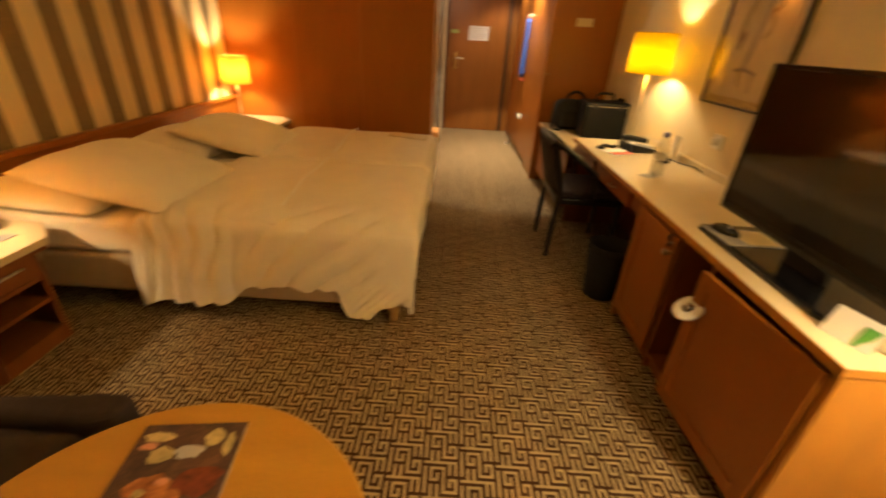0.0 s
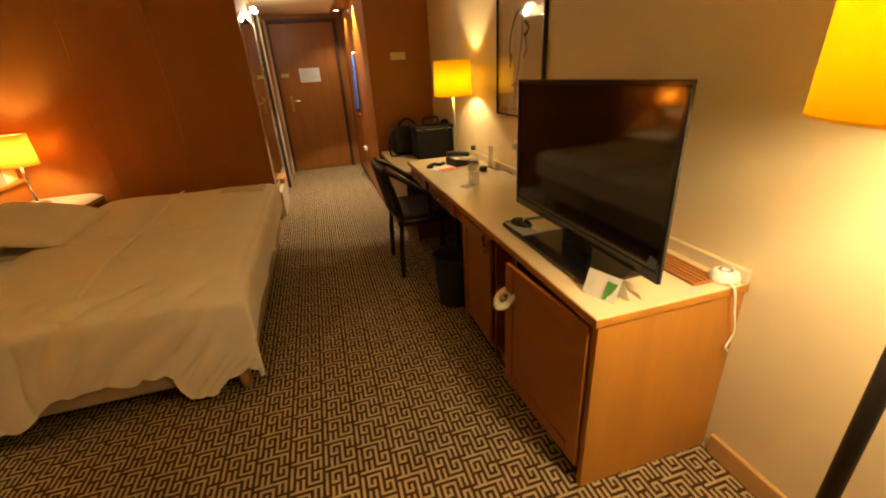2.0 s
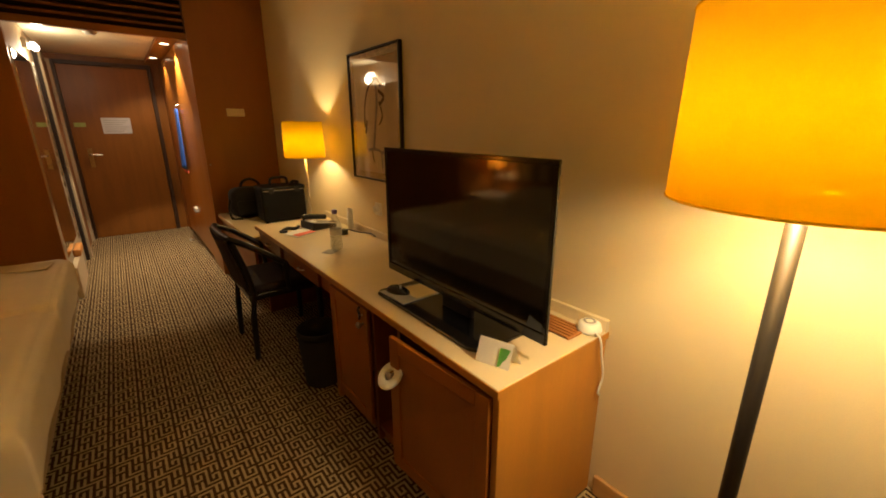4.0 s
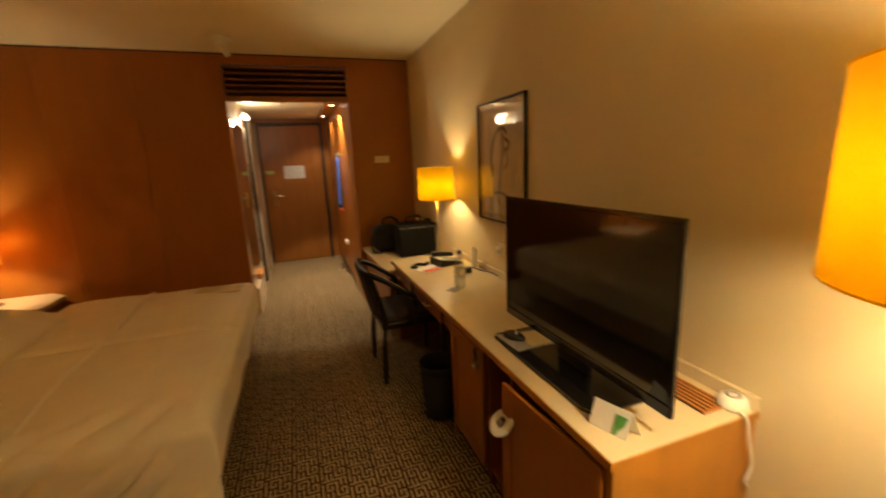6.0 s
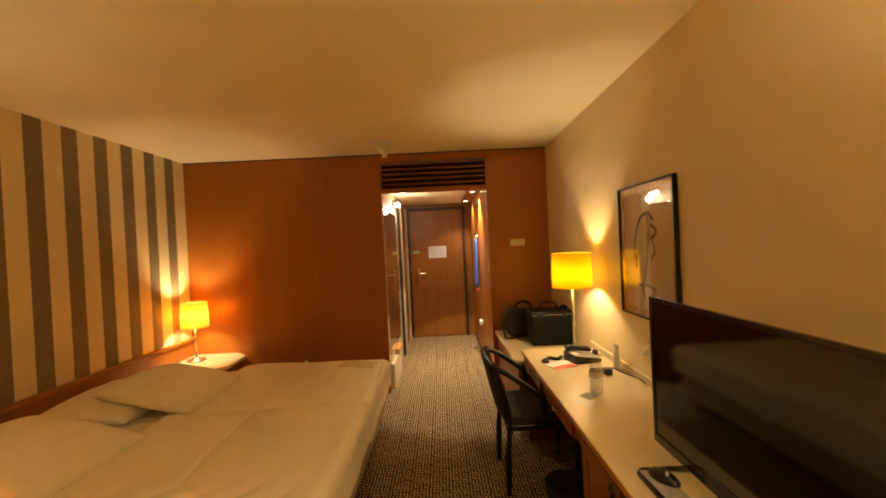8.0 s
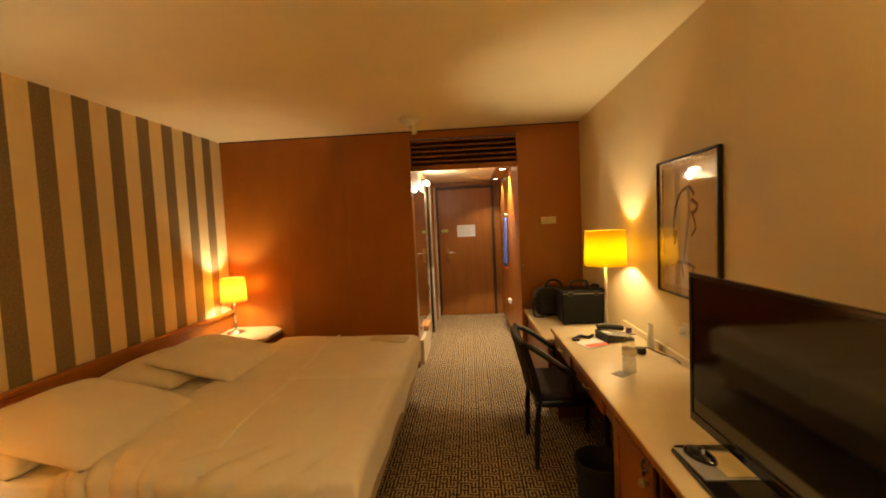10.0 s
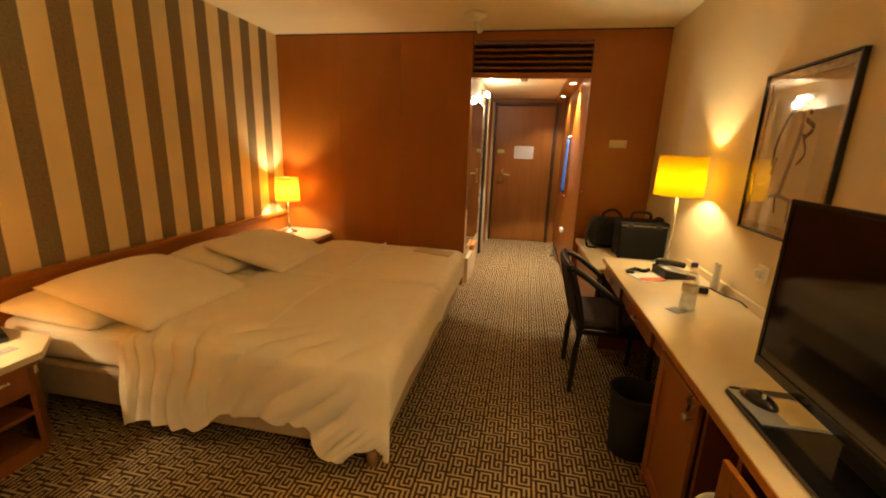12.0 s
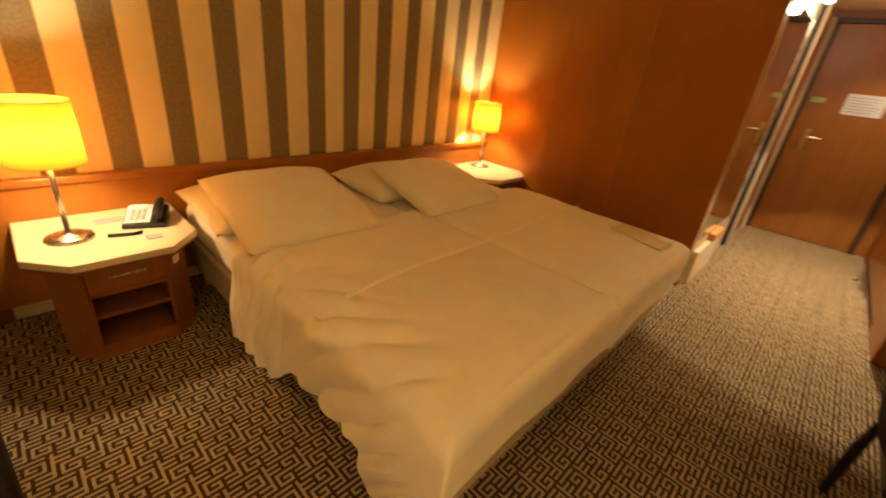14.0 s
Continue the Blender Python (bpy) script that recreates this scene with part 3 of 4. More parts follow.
for near, y_in, y_out, label in ((1, -1.655, BY0 - 0.0, "white duvet hanging in loose folds over the bed side"), (0, -1.65, BY1 + 0.01, "smooth white duvet lying flat over the bed")):
    dv = thing("duvet", (-2.3, (y_in + y_out) / 2, BZ), label, "duvet", "duvets on the bed")
    body = part("cover", duvet(near, y_in, y_out), M_LINEN, dv, smooth=True)
    thicken(body, 0.022, 0)
    ya, yb = (y_in - 0.06, y_out + 0.10) if near else (y_in + 0.06, y_out - 0.12)
    # raised strip along the duvet's fold, its highlight painted in
    strip = sheet(lambda u, v: (-2.29 + 0.026 * (v - 0.5) - 0.03 * u * (1 if not near else -1) + 0.006 * math.sin(7 * u), ya + (yb - ya) * u, 0.577 + 0.005 * math.sin(math.pi * v) + 0.014 * math.sin(math.pi * u)), 30, 4)
    part("piping", strip, M_CREASE_LIT, dv, "paler raised strip painted as the bright crease line", smooth=True)


def pillow(cx, cy, cz, lx, ly, h, tilt, turn, label, seed):
    th = thing("pillow", (cx, cy, cz), label, "pillow", "pillows on the bed")

    def f(top):
        def g(u, v):
            a, b = 2 * u - 1, 2 * v - 1
            k = max(0.0, (1 - abs(a) ** 2.6)) ** 0.5 * max(0.0, (1 - abs(b) ** 2.6)) ** 0.5
            pinch = 1 - 0.025 * (a * a * (1 - b * b) + b * b * (1 - a * a))
            w = 0.012 * noise.noise(Vector((a * 2.2 + seed, b * 2.2, seed * 1.7))) * k
            return (a * lx / 2 * pinch, b * ly / 2 * pinch, (h * 0.62 * k if top else -h * 0.38 * k) + w)
        return g

    bm = sheet(f(True), 30, 30)
    sheet(f(False), 30, 30, bm)
    bmesh.ops.remove_doubles(bm, verts=bm.verts, dist=0.0006)
    bmesh.ops.recalc_face_normals(bm, faces=bm.faces)
    bmesh.ops.transform(bm, verts=bm.verts, matrix=pose(cx, cy, cz, 0, tilt, turn))
    part("case", bm, M_LINEN, th, smooth=True)


pillow(-3.38, -2.36, 0.545, 0.60, 0.72, 0.16, 4, 0, "white pillow lying under another at the head of the bed", 1)
pillow(-3.10, -2.345, 0.615, 0.70, 0.68, 0.17, 11, -3, "white pillow propped on a second one against the headboard", 2)
pillow(-3.38, -1.42, 0.545, 0.58, 0.72, 0.17, 4, 0, "white pillow lying under another at the head of the bed", 3)
pillow(-3.03, -1.37, 0.608, 0.66, 0.66, 0.17, 11, -4, "white pillow propped on a second one against the headboard", 4)

wrapb = thing("folded_bag", (-1.86, -0.86, 0.56), "thin crumpled pale plastic bag lying on the duvet", "bag")
part("film", sheet(lambda u, v: (-2.02 + 0.32 * u + 0.02 * v, -0.95 + 0.17 * v - 0.10 * u + 0.05, 0.560 + 0.014 * abs(noise.noise(Vector((u * 7, v * 5, 2)))) + 0.004), 18, 10), M_CARD, wrapb, smooth=True)
thicken(wrapb.children[0], 0.003)


def nightstand(loc):
    """Bedside cabinet with clipped corners, a drawer and open shelves; wall side at -x."""
    x, y, z = loc
    ns = thing("nightstand", loc, "cherry bedside cabinet with clipped corners and pale laminate top", "nightstand", "bedside cabinets")

    def outline(i):
        return [(x, y - 0.305 + i), (x + 0.445 - i * 0.6, y - 0.305 + i), (x + 0.588 - i, y - 0.172 + i * 0.4), (x + 0.588 - i, y + 0.172 - i * 0.4), (x + 0.445 - i * 0.6, y + 0.305 - i), (x, y + 0.305 - i)]

    part("top", prism(outline(0), 0.468, 0.5), M_TOP, ns, "pale laminate top", bevel=0.004)
    part("top_edge", prism(outline(0.012), 0.448, 0.467), M_CHERRY_D, ns)
    o = outline(0.055)
    fx = o[2][0]
    for a, b in ((o[0], o[1]), (o[1], o[2]), (o[3], o[4]), (o[4], o[5])):
        d = Vector((b[0] - a[0], b[1] - a[1], 0)).normalized()
        n = Vector((-d.y, d.x, 0)) * 0.018
        part("side_panel", prism([a, b, (b[0] + n.x, b[1] + n.y), (a[0] + n.x, a[1] + n.y)], 0.0, 0.447), M_CHERRY_D, ns)
    ya, yb = o[2][1] + 0.012, o[3][1] - 0.012
    dr = part("drawer", box(fx - 0.02, fx + 0.004, ya, yb, 0.335, 0.443), M_CHERRY_D, ns, bevel=0.003)
    part("handle", box(fx + 0.004, fx + 0.016, y - 0.065, y + 0.065, 0.395, 0.405), M_STEEL, dr, "slim steel handle", bevel=0.003)
    for z0, z1, nm in ((0.205, 0.222, "shelf"), (0.05, 0.07, "shelf"), (0.31, 0.328, "rail")):
        part(nm, box(x + 0.03, fx - 0.006, ya, yb, z0, z1), M_CHERRY_D, ns)
    part("label_plate", prism([(o[3][0] - 0.052, o[3][1] + 0.052), (o[3][0] - 0.022, o[3][1] + 0.024), (o[3][0] - 0.019, o[3][1] + 0.028), (o[3][0] - 0.049, o[3][1] + 0.056)], 0.38, 0.43), M_CARD, ns, "small cream plate")
    part("plinth", box(fx - 0.03, fx - 0.008, ya, yb, 0.0, 0.05), M_CHERRY_D, ns)
    part("back", box(x + 0.002, x + 0.014, y - 0.24, y + 0.24, 0.0, 0.447), M_CHERRY_D, ns)
    return ns


ns = nightstand((XL + 0.037, -3.055, 0))
copy_thing(ns, pose(XL + 0.037, -0.312, 0))


def bedside_lamp(x, y, z, label):
    lp = thing("bedside_lamp", (x, y, z), label, "table lamp", "bedside lamps")
    part("base", lathe(x, y, [(0.085, z), (0.085, z + 0.010), (0.06, z + 0.02), (0.012, z + 0.026), (0.012, z + 0.03)], 32), M_STEEL, lp, smooth=True)
    part("stem", lathe(x, y, [(0.011, z + 0.028), (0.009, z + 0.39)], 14), M_STEEL, lp, smooth=True)
    part("socket", lathe(x, y, [(0.016, z + 0.36), (0.016, z + 0.392)], 14), M_WHITEP, lp)
    sh = part("shade", lathe(x, y, [(0.124, z + 0.328), (0.116, z + 0.565)], 40, close=False), M_CREAMSH, lp, "glowing golden fabric drum shade", smooth=True)
    thicken(sh, 0.002)
    for r, zz in ((0.124, z + 0.328), (0.116, z + 0.565)):
        ring = [(x + r * math.cos(k * math.pi / 18), y + r * math.sin(k * math.pi / 18), zz) for k in range(37)]
        part("rim", tube(ring, 0.0022, 5), M_CREAMSH, sh)
    for k in range(3):
        a = k * 2.094
        part("spoke", tube([(x, y, z + 0.37), (x + 0.121 * math.cos(a), y + 0.121 * math.sin(a), z + 0.37)], 0.002, 5), M_STEEL, sh)
    return lp


la = bedside_lamp(-3.42, -3.19, 0.5, "lit bedside lamp with steel stem and golden drum shade")
copy_thing(la, pose(-3.565, -0.25, 0.5))


def phone(name, x, y, z, turn, label):
    ph = thing(name, (x, y, z), label, "telephone")
    m = pose(x, y, z, 0, 0, turn)

    def put(nm, bm, mt, lb="", **k):
        bmesh.ops.transform(bm, verts=bm.verts, matrix=m)
        return part(nm, bm, mt, ph, lb, **k)

    w = prism([(-0.09, 0.0), (0.10, 0.0), (0.10, 0.055), (-0.09, 0.022)], -0.085, 0.085)
    bmesh.ops.transform(w, verts=w.verts, matrix=Matrix(((1, 0, 0, 0), (0, 0, 1, 0), (0, 1, 0, 0), (0, 0, 0, 1))))
    bmesh.ops.recalc_face_normals(w, faces=w.faces)
    put("body", w, M_BLACKP, bevel=0.006)
    hs = tube(arc([(-0.085, -0.055, 0.052), (-0.06, -0.055, 0.058), (0.06, -0.055, 0.078), (0.095, -0.055, 0.072)], 6), 0.019, 10)
    put("faceplate", sheet(lambda u, v: (-0.075 + 0.165 * u, -0.022 + 0.10 * v, 0.0255 + (0.015 + 0.165 * u) * 0.174), 2, 2), M_NOTICE, "silver-grey faceplate")
    thicken(ph.children[-1], 0.003)
    put("receiver", hs, M_BLACKP, smooth=True)
    for i in range(4):
        for j in range(3):
            zz = 0.022 + (i * 0.025 + 0.04) * 0.174 + 0.006
            put("key", box(-0.05 + i * 0.025, -0.034 + i * 0.025, 0.0 + j * 0.022, 0.014 + j * 0.022, zz - 0.006, zz + 0.004), M_GREYP, "grey key")
    put("display", box(0.055, 0.092, 0.0, 0.06, 0.046, 0.058), M_WHITEP, "pale label strip")
    return ph


phone("telephone", -3.47, -2.90, 0.5, 160, "black desk telephone with white label on the nightstand")
pen = thing("glasses_case", (-3.32, -3.02, 0.5), "slim dark object lying beside the bedside telephone", "clutter")
part("body", tube([(-3.36, -3.07, 0.508), (-3.33, -2.98, 0.508), (-3.34, -2.95, 0.508)], 0.008, 8), M_BLACKP, pen)
tagged(part("key_card", box(-3.30, -3.25, -2.95, -2.89, 0.500, 0.503), M_GREYP, None), "small grey card lying on the nightstand", "card")
tagged(part("note_card", box(-3.60, -3.53, -3.09, -2.98, 0.500, 0.502), M_GREYP, None), "small printed card lying behind the bedside lamp", "card")

# ---------------------------------------------------------------- desk side
DX, DYN, DYF, DZ = -0.550, -3.611, -1.131, 0.690
desk = thing("desk", (-0.28, -2.4, 0), "long built-in desk with pale laminate top and beech sides", "desk")
part("top", box(DX + 0.003, -0.003, DYN + 0.004, DYF, DZ - 0.026, DZ), M_TOP, desk, "pale laminate worktop", bevel=0.003)
part("front_edge", box(DX - 0.001, DX + 0.0025, DYN, DYF, DZ - 0.028, DZ - 0.0015), M_BEECH, desk, "beech edge strip")
part("side_edge", box(DX + 0.003, -0.003, DYN, DYN + 0.0035, DZ - 0.024, DZ - 0.0015), M_BEECH, desk)
part("back_rim", box(-0.02, -0.002, DYN + 0.002, DYF, DZ + 0.0005, DZ + 0.045), M_TOP, desk, "low pale back rim", bevel=0.003)
part("end_panel", box(DX + 0.014, -0.002, DYN + 0.008, DYN + 0.033, 0, DZ - 0.027), M_BEECH, desk, "orange beech end panel", bevel=0.002)
part("partition", box(DX + 0.022, -0.01, -3.075, -3.055, 0.0, DZ - 0.037), M_CHERRY_D, desk)
part("partition", box(DX + 0.022, -0.01, -2.868, -2.850, 0.0, DZ - 0.037), M_CHERRY_D, desk)
part("partition", box(DX + 0.012, -0.01, -2.462, -2.438, 0.0, DZ - 0.037), M_BEECH, desk)
part("far_panel", box(DX + 0.03, -0.01, DYF - 0.026, DYF - 0.002, 0.0, DZ - 0.037), M_CHERRY_D, desk)
part("cabinet_back", box(-0.03, -0.012, -3.57, -1.16, 0.0, DZ - 0.04), M_CHERRY_D, desk)
part("cabinet_floor", box(DX + 0.03, -0.03, -3.57, -2.462, 0.06, 0.078), M_CHERRY_D, desk)
part("plinth", box(DX + 0.05, DX + 0.068, -3.57, -2.462, 0.0, 0.06), M_CHERRY_D, desk)
part("apron", box(DX + 0.03, DX + 0.05, -2.436, DYF - 0.03, DZ - 0.125, DZ - 0.037), M_CHERRY_D, desk)
for y in (-1.42, -2.05):
    dw = part("drawer", box(DX + 0.012, DX + 0.029, y - 0.24, y + 0.24, DZ - 0.12, DZ - 0.042), M_CHERRY_D, desk, bevel=0.002)
    part("handle", tube(arc([(DX + 0.012, y - 0.04, DZ - 0.08), (DX - 0.008, y - 0.02, DZ - 0.08), (DX - 0.008, y + 0.02, DZ - 0.08), (DX + 0.012, y + 0.04, DZ - 0.08)], 4), 0.005, 8), M_NICKEL, dw, "nickel handle")


def panel_door(y0, y1, z0, z1, hinge_y, swing, knob_y, knob_z):
    """Frame-and-panel cabinet door, facing -x, opened about an upright hinge."""
    turn = Matrix.Translation((DX + 0.02, hinge_y, 0)) @ Matrix.Rotation(radians(swing), 4, "Z") @ Matrix.Translation((-(DX + 0.02), -hinge_y, 0))
    x0, x1 = DX + 0.0, DX + 0.020

    def put(nm, bm, mt, par, lb="", **k):
        bmesh.ops.transform(bm, verts=bm.verts, matrix=turn)
        return part(nm, bm, mt, par, lb, **k)

    w = 0.055
    d = put("door", box(x0 + 0.007, x1, y0 + 0.01, y1 - 0.01, z0 + 0.01, z1 - 0.01), M_CHERRY, desk, "cherry frame-and-panel door")
    put("stile", box(x0, x1 - 0.003, y0, y0 + w, z0, z1), M_CHERRY, d, bevel=0.003)
    put("stile", box(x0, x1 - 0.003, y1 - w, y1, z0, z1), M_CHERRY, d, bevel=0.003)
    put("rail", box(x0, x1 - 0.003, y0 + w, y1 - w, z0, z0 + w), M_CHERRY, d, bevel=0.003)
    put("rail", box(x0, x1 - 0.003, y0 + w, y1 - w, z1 - w, z1), M_CHERRY, d, bevel=0.003)
    kb = lathe(0, 0, [(0.006, 0), (0.006, 0.012), (0.014, 0.018), (0.015, 0.026), (0.010, 0.032)], 18)
    bmesh.ops.transform(kb, verts=kb.verts, matrix=Matrix.Translation((x0, knob_y, knob_z)) @ Matrix.Rotation(radians(-90), 4, "Y"))
    put("knob", kb, M_NICKEL, d, "round nickel knob", smooth=True)
    return d


panel_door(-3.575, -3.085, 0.075, DZ - 0.045, -3.575, 4, -3.11, 0.50)
panel_door(-2.845, -2.467, 0.075, DZ - 0.045, -2.467, 0, -2.815, 0.575)
kt = thing("cabinet_key", (DX - 0.01, -2.815, 0.615), "small key with dark tag in the cabinet lock", "key")
part("key", box(DX - 0.022, DX, -2.817, -2.813, 0.612, 0.622), M_NICKEL, kt)
part("tag", tube(arc([(DX - 0.014, -2.815, 0.655), (DX - 0.016, -2.805, 0.64), (DX - 0.016, -2.818, 0.625), (DX - 0.014, -2.808, 0.60)], 4), 0.006, 8), M_BLACKP, kt)
ring = thing("knob_hanger", (DX - 0.03, -3.09, 0.50), "white round card ring hung on the cabinet knob", "hanger")
rb = lathe(0, 0, [(0.022, 0), (0.052, 0), (0.055, 0.004), (0.055, 0.010), (0.052, 0.014), (0.022, 0.014), (0.020, 0.007), (0.022, 0)], 32, close=False)
bmesh.ops.transform(rb, verts=rb.verts, matrix=Matrix.Translation((DX - 0.045, -3.115, 0.495)) @ Matrix.Rotation(radians(-40), 4, "Y"))
part("ring", rb, M_WHITEP, ring, smooth=True)

gr = thing("desk_grille", (-0.12, -3.44, DZ), "brown slatted ventilation grille set in the desk top", "grille")
# tray coloured dark as the shade under the grille slats
part("tray", box(-0.165, -0.06, -3.552, -3.10, DZ + 0.0005, DZ + 0.002), M_SHADE_TRIM, gr)
for k in range(6):
    x = -0.160 + k * 0.0185
    part("slat", box(x, x + 0.009, -3.550, -3.102, DZ + 0.002, DZ + 0.007), M_GRILLE, gr)
for y in (-3.556, -3.10):
    part("end_bar", box(-0.167, -0.058, y - 0.004, y + 0.004, DZ + 0.0015, DZ + 0.008), M_GRILLE, gr)

tv = thing("television", (-0.35, -3.18, DZ), "large black flat television standing on the desk", "television")
ty0, ty1, tz0, tz1 = -3.612, -2.728, 0.762, 1.297
part("back_shell", box(-0.350, -0.328, ty0 + 0.03, ty1 - 0.03, tz0 + 0.03, tz1 - 0.03), M_BLACKP, tv, bevel=0.012)
part("bezel", box(-0.364, -0.350, ty0, ty1, tz0, tz0 + 0.035), M_GLOSSB, tv, bevel=0.003)
part("bezel", box(-0.364, -0.350, ty0, ty1, tz1 - 0.016, tz1), M_GLOSSB, tv, bevel=0.003)
for y in (ty0, ty1 - 0.016):
    part("bezel", box(-0.364, -0.350, y, y + 0.016, tz0 + 0.035, tz1 - 0.016), M_GLOSSB, tv, bevel=0.003)
part("screen", box(-0.360, -0.3505, ty0 + 0.016, ty1 - 0.016, tz0 + 0.035, tz1 - 0.016), M_SCREEN, tv, "dark switched-off glossy screen")
part("neck", prism([(-0.338, -3.25), (-0.318, -3.26), (-0.318, -3.08), (-0.338, -3.09)], DZ + 0.012, tz0 + 0.06), M_BLACKP, tv, bevel=0.004)
base = prism([(-0.478, -3.40), (-0.455, -3.445), (-0.22, -3.445), (-0.20, -3.42), (-0.20, -2.83), (-0.22, -2.80), (-0.455, -2.80), (-0.478, -2.825)], DZ + 0.0005, DZ + 0.014)
part("stand_base", base, M_GLOSSB, tv, "glossy black stand base", bevel=0.004)

mp = thing("mouse_pad", (-0.37, -2.92, DZ + 0.014), "grey printed leaflet lying on the television base", "leaflet")
part("sheet", prism([(-0.47, -2.825), (-0.26, -2.86), (-0.262, -3.0), (-0.462, -3.0)], DZ + 0.015, DZ + 0.018), M_GREYP, mp)
part("picture", prism([(-0.40, -2.85), (-0.27, -2.872), (-0.272, -2.99), (-0.39, -2.99)], DZ + 0.0185, DZ + 0.0195), M_CARD, mp)
mouse = thing("remote_mouse", (-0.42, -2.88, DZ + 0.018), "black computer mouse resting on the leaflet", "mouse")
mb = bmesh.new()
bmesh.ops.create_icosphere(mb, subdivisions=3, radius=1, matrix=pose(-0.415, -2.885, DZ + 0.020, 0, 0, 22) @ Matrix.Diagonal((0.032, 0.058, 0.030, 1)))
for v in mb.verts:
    v.co.z = max(v.co.z, DZ + 0.0192)
part("shell", mb, M_GLOSSB, mouse, smooth=True)
part("wheel", tube([(-0.42, -2.905, DZ + 0.047), (-0.412, -2.908, DZ + 0.047)], 0.008, 10), M_GREYP, mouse)

tent = thing("tent_card", (-0.45, -3.52, DZ), "folded white tent card with green leaf print", "card")
for sgn, nm in ((0, "front_leaf"), (1, "back_leaf")):
    def leaf(u, v, sgn=sgn):
        bx = -0.492 + 0.035 * u + (0.055 * (1 - v) if sgn else 0)
        return (bx + 0.02 * v, -3.455 - 0.105 * u, DZ + 0.001 + 0.078 * v)
    thicken(part(nm, sheet(leaf, 2, 2), M_PAPER, tent), 0.0008)
part("leaf_print", sheet(lambda u, v: (-0.4955 + 0.035 * (0.66 + 0.30 * u) + 0.02 * (0.05 + 0.75 * v), -3.455 - 0.105 * (0.66 + 0.30 * u * (0.4 + 0.6 * v)), DZ + 0.004 + 0.058 * v), 3, 4), M_GREEN, tent, "green leaf print")
thicken(tent.children[2], 0.0006)

al = thing("charging_puck", (-0.055, -3.555, DZ), "white round plastic device with cable on the desk corner", "device")
part("body", lathe(-0.048, -3.560, [(0.042, DZ + 0.001), (0.044, DZ + 0.010), (0.037, DZ + 0.030), (0.026, DZ + 0.037), (0.0, DZ + 0.038)], 32), M_WHITEP, al, smooth=True)
part("ring", lathe(-0.048, -3.560, [(0.016, DZ + 0.0375), (0.019, DZ + 0.040), (0.022, DZ + 0.0375)], 28), M_GREYP, al, smooth=True)
part("cable", tube(arc([(-0.075, -3.60, DZ + 0.012), (-0.075, -3.622, DZ + 0.0), (-0.06, -3.627, DZ - 0.08), (-0.035, -3.625, DZ - 0.16), (-0.05, -3.622, DZ - 0.215), (-0.03, -3.618, DZ - 0.24)], 6), 0.004, 8), M_WHITEP, al, "white cable", smooth=True)

# desk clutter
bt = thing("water_bottle", (-0.328, -2.07, DZ), "clear plastic water bottle with violet cap", "bottle")
bp = [(0.031, 0.001), (0.035, 0.006), (0.035, 0.05), (0.033, 0.06), (0.035, 0.072), (0.035, 0.138), (0.028, 0.168), (0.015, 0.195), (0.013, 0.214)]
part("body", lathe(-0.328, -2.07, [(r, DZ + z) for r, z in bp], 24), M_GLASS, bt, smooth=True)
part("water", lathe(-0.328, -2.07, [(r - 0.002, DZ + z + 0.001) for r, z in bp[:5]], 20), M_GLASS, bt, smooth=True)
part("label", lathe(-0.328, -2.07, [(0.0356, DZ + 0.090), (0.0356, DZ + 0.125)], 24, close=False), M_PAPER, bt, "pale paper label", smooth=True)
part("cap", lathe(-0.328, -2.07, [(0.0145, DZ + 0.212), (0.015, DZ + 0.233), (0.012, DZ + 0.236)], 20), M_PURPLE, bt, "violet cap", smooth=True)
tb = thing("cream_tube", (-0.052, -1.68, DZ), "white cosmetic tube standing on its cap", "tube")
part("body", sheet(lambda u, v: (-0.052 + (0.022 * (1 - 0.3 * v)) * math.cos(6.2832 * u), -1.68 + (0.022 + 0.005 * v) * math.sin(6.2832 * u), DZ + 0.018 + 0.13 * v), 20, 6), M_WHITEP, tb, smooth=True)
part("cap", lathe(-0.052, -1.68, [(0.019, DZ + 0.001), (0.019, DZ + 0.02)], 20), M_WHITEP, tb)
ch = thing("charger", (-0.15, -1.77, DZ), "black plug charger with a trailing cable", "charger")
part("plug", box(-0.175, -0.125, -1.80, -1.745, DZ + 0.001, DZ + 0.036), M_BLACKP, ch, bevel=0.008)
part("cable", tube(arc([(-0.13, -1.745, DZ + 0.012), (-0.08, -1.68, DZ + 0.006), (-0.05, -1.80, DZ + 0.006), (-0.035, -1.93, DZ + 0.02), (-0.03, -1.99, DZ + 0.012)], 6), 0.004, 6), M_BLACKP, ch, smooth=True)
phone("telephone", -0.19, -1.46, DZ, 190, "black desk telephone with coiled cord on the desk")
tagged(part("notepad", prism([(-0.47, -1.52), (-0.31, -1.45), (-0.27, -1.60), (-0.42, -1.68)], DZ + 0.0005, DZ + 0.004), M_PAPER, None), "white hotel notepad sheet lying on the desk", "notepad")
tagged(part("leaflet", prism([(-0.43, -1.60), (-0.29, -1.55), (-0.27, -1.60), (-0.41, -1.66)], DZ + 0.0045, DZ + 0.0065), M_RED, None), "red printed leaflet lying on the notepad", "leaflet")
kr = thing("key_bunch", (-0.40, -1.45, DZ), "dark bunch of keys with a strap on the desk", "keys")
part("strap", tube(arc([(-0.46, -1.47, DZ + 0.010), (-0.41, -1.42, DZ + 0.014), (-0.36, -1.44, DZ + 0.010), (-0.32, -1.40, DZ + 0.012)], 6), 0.011, 8), M_BLACKP, kr, smooth=True)
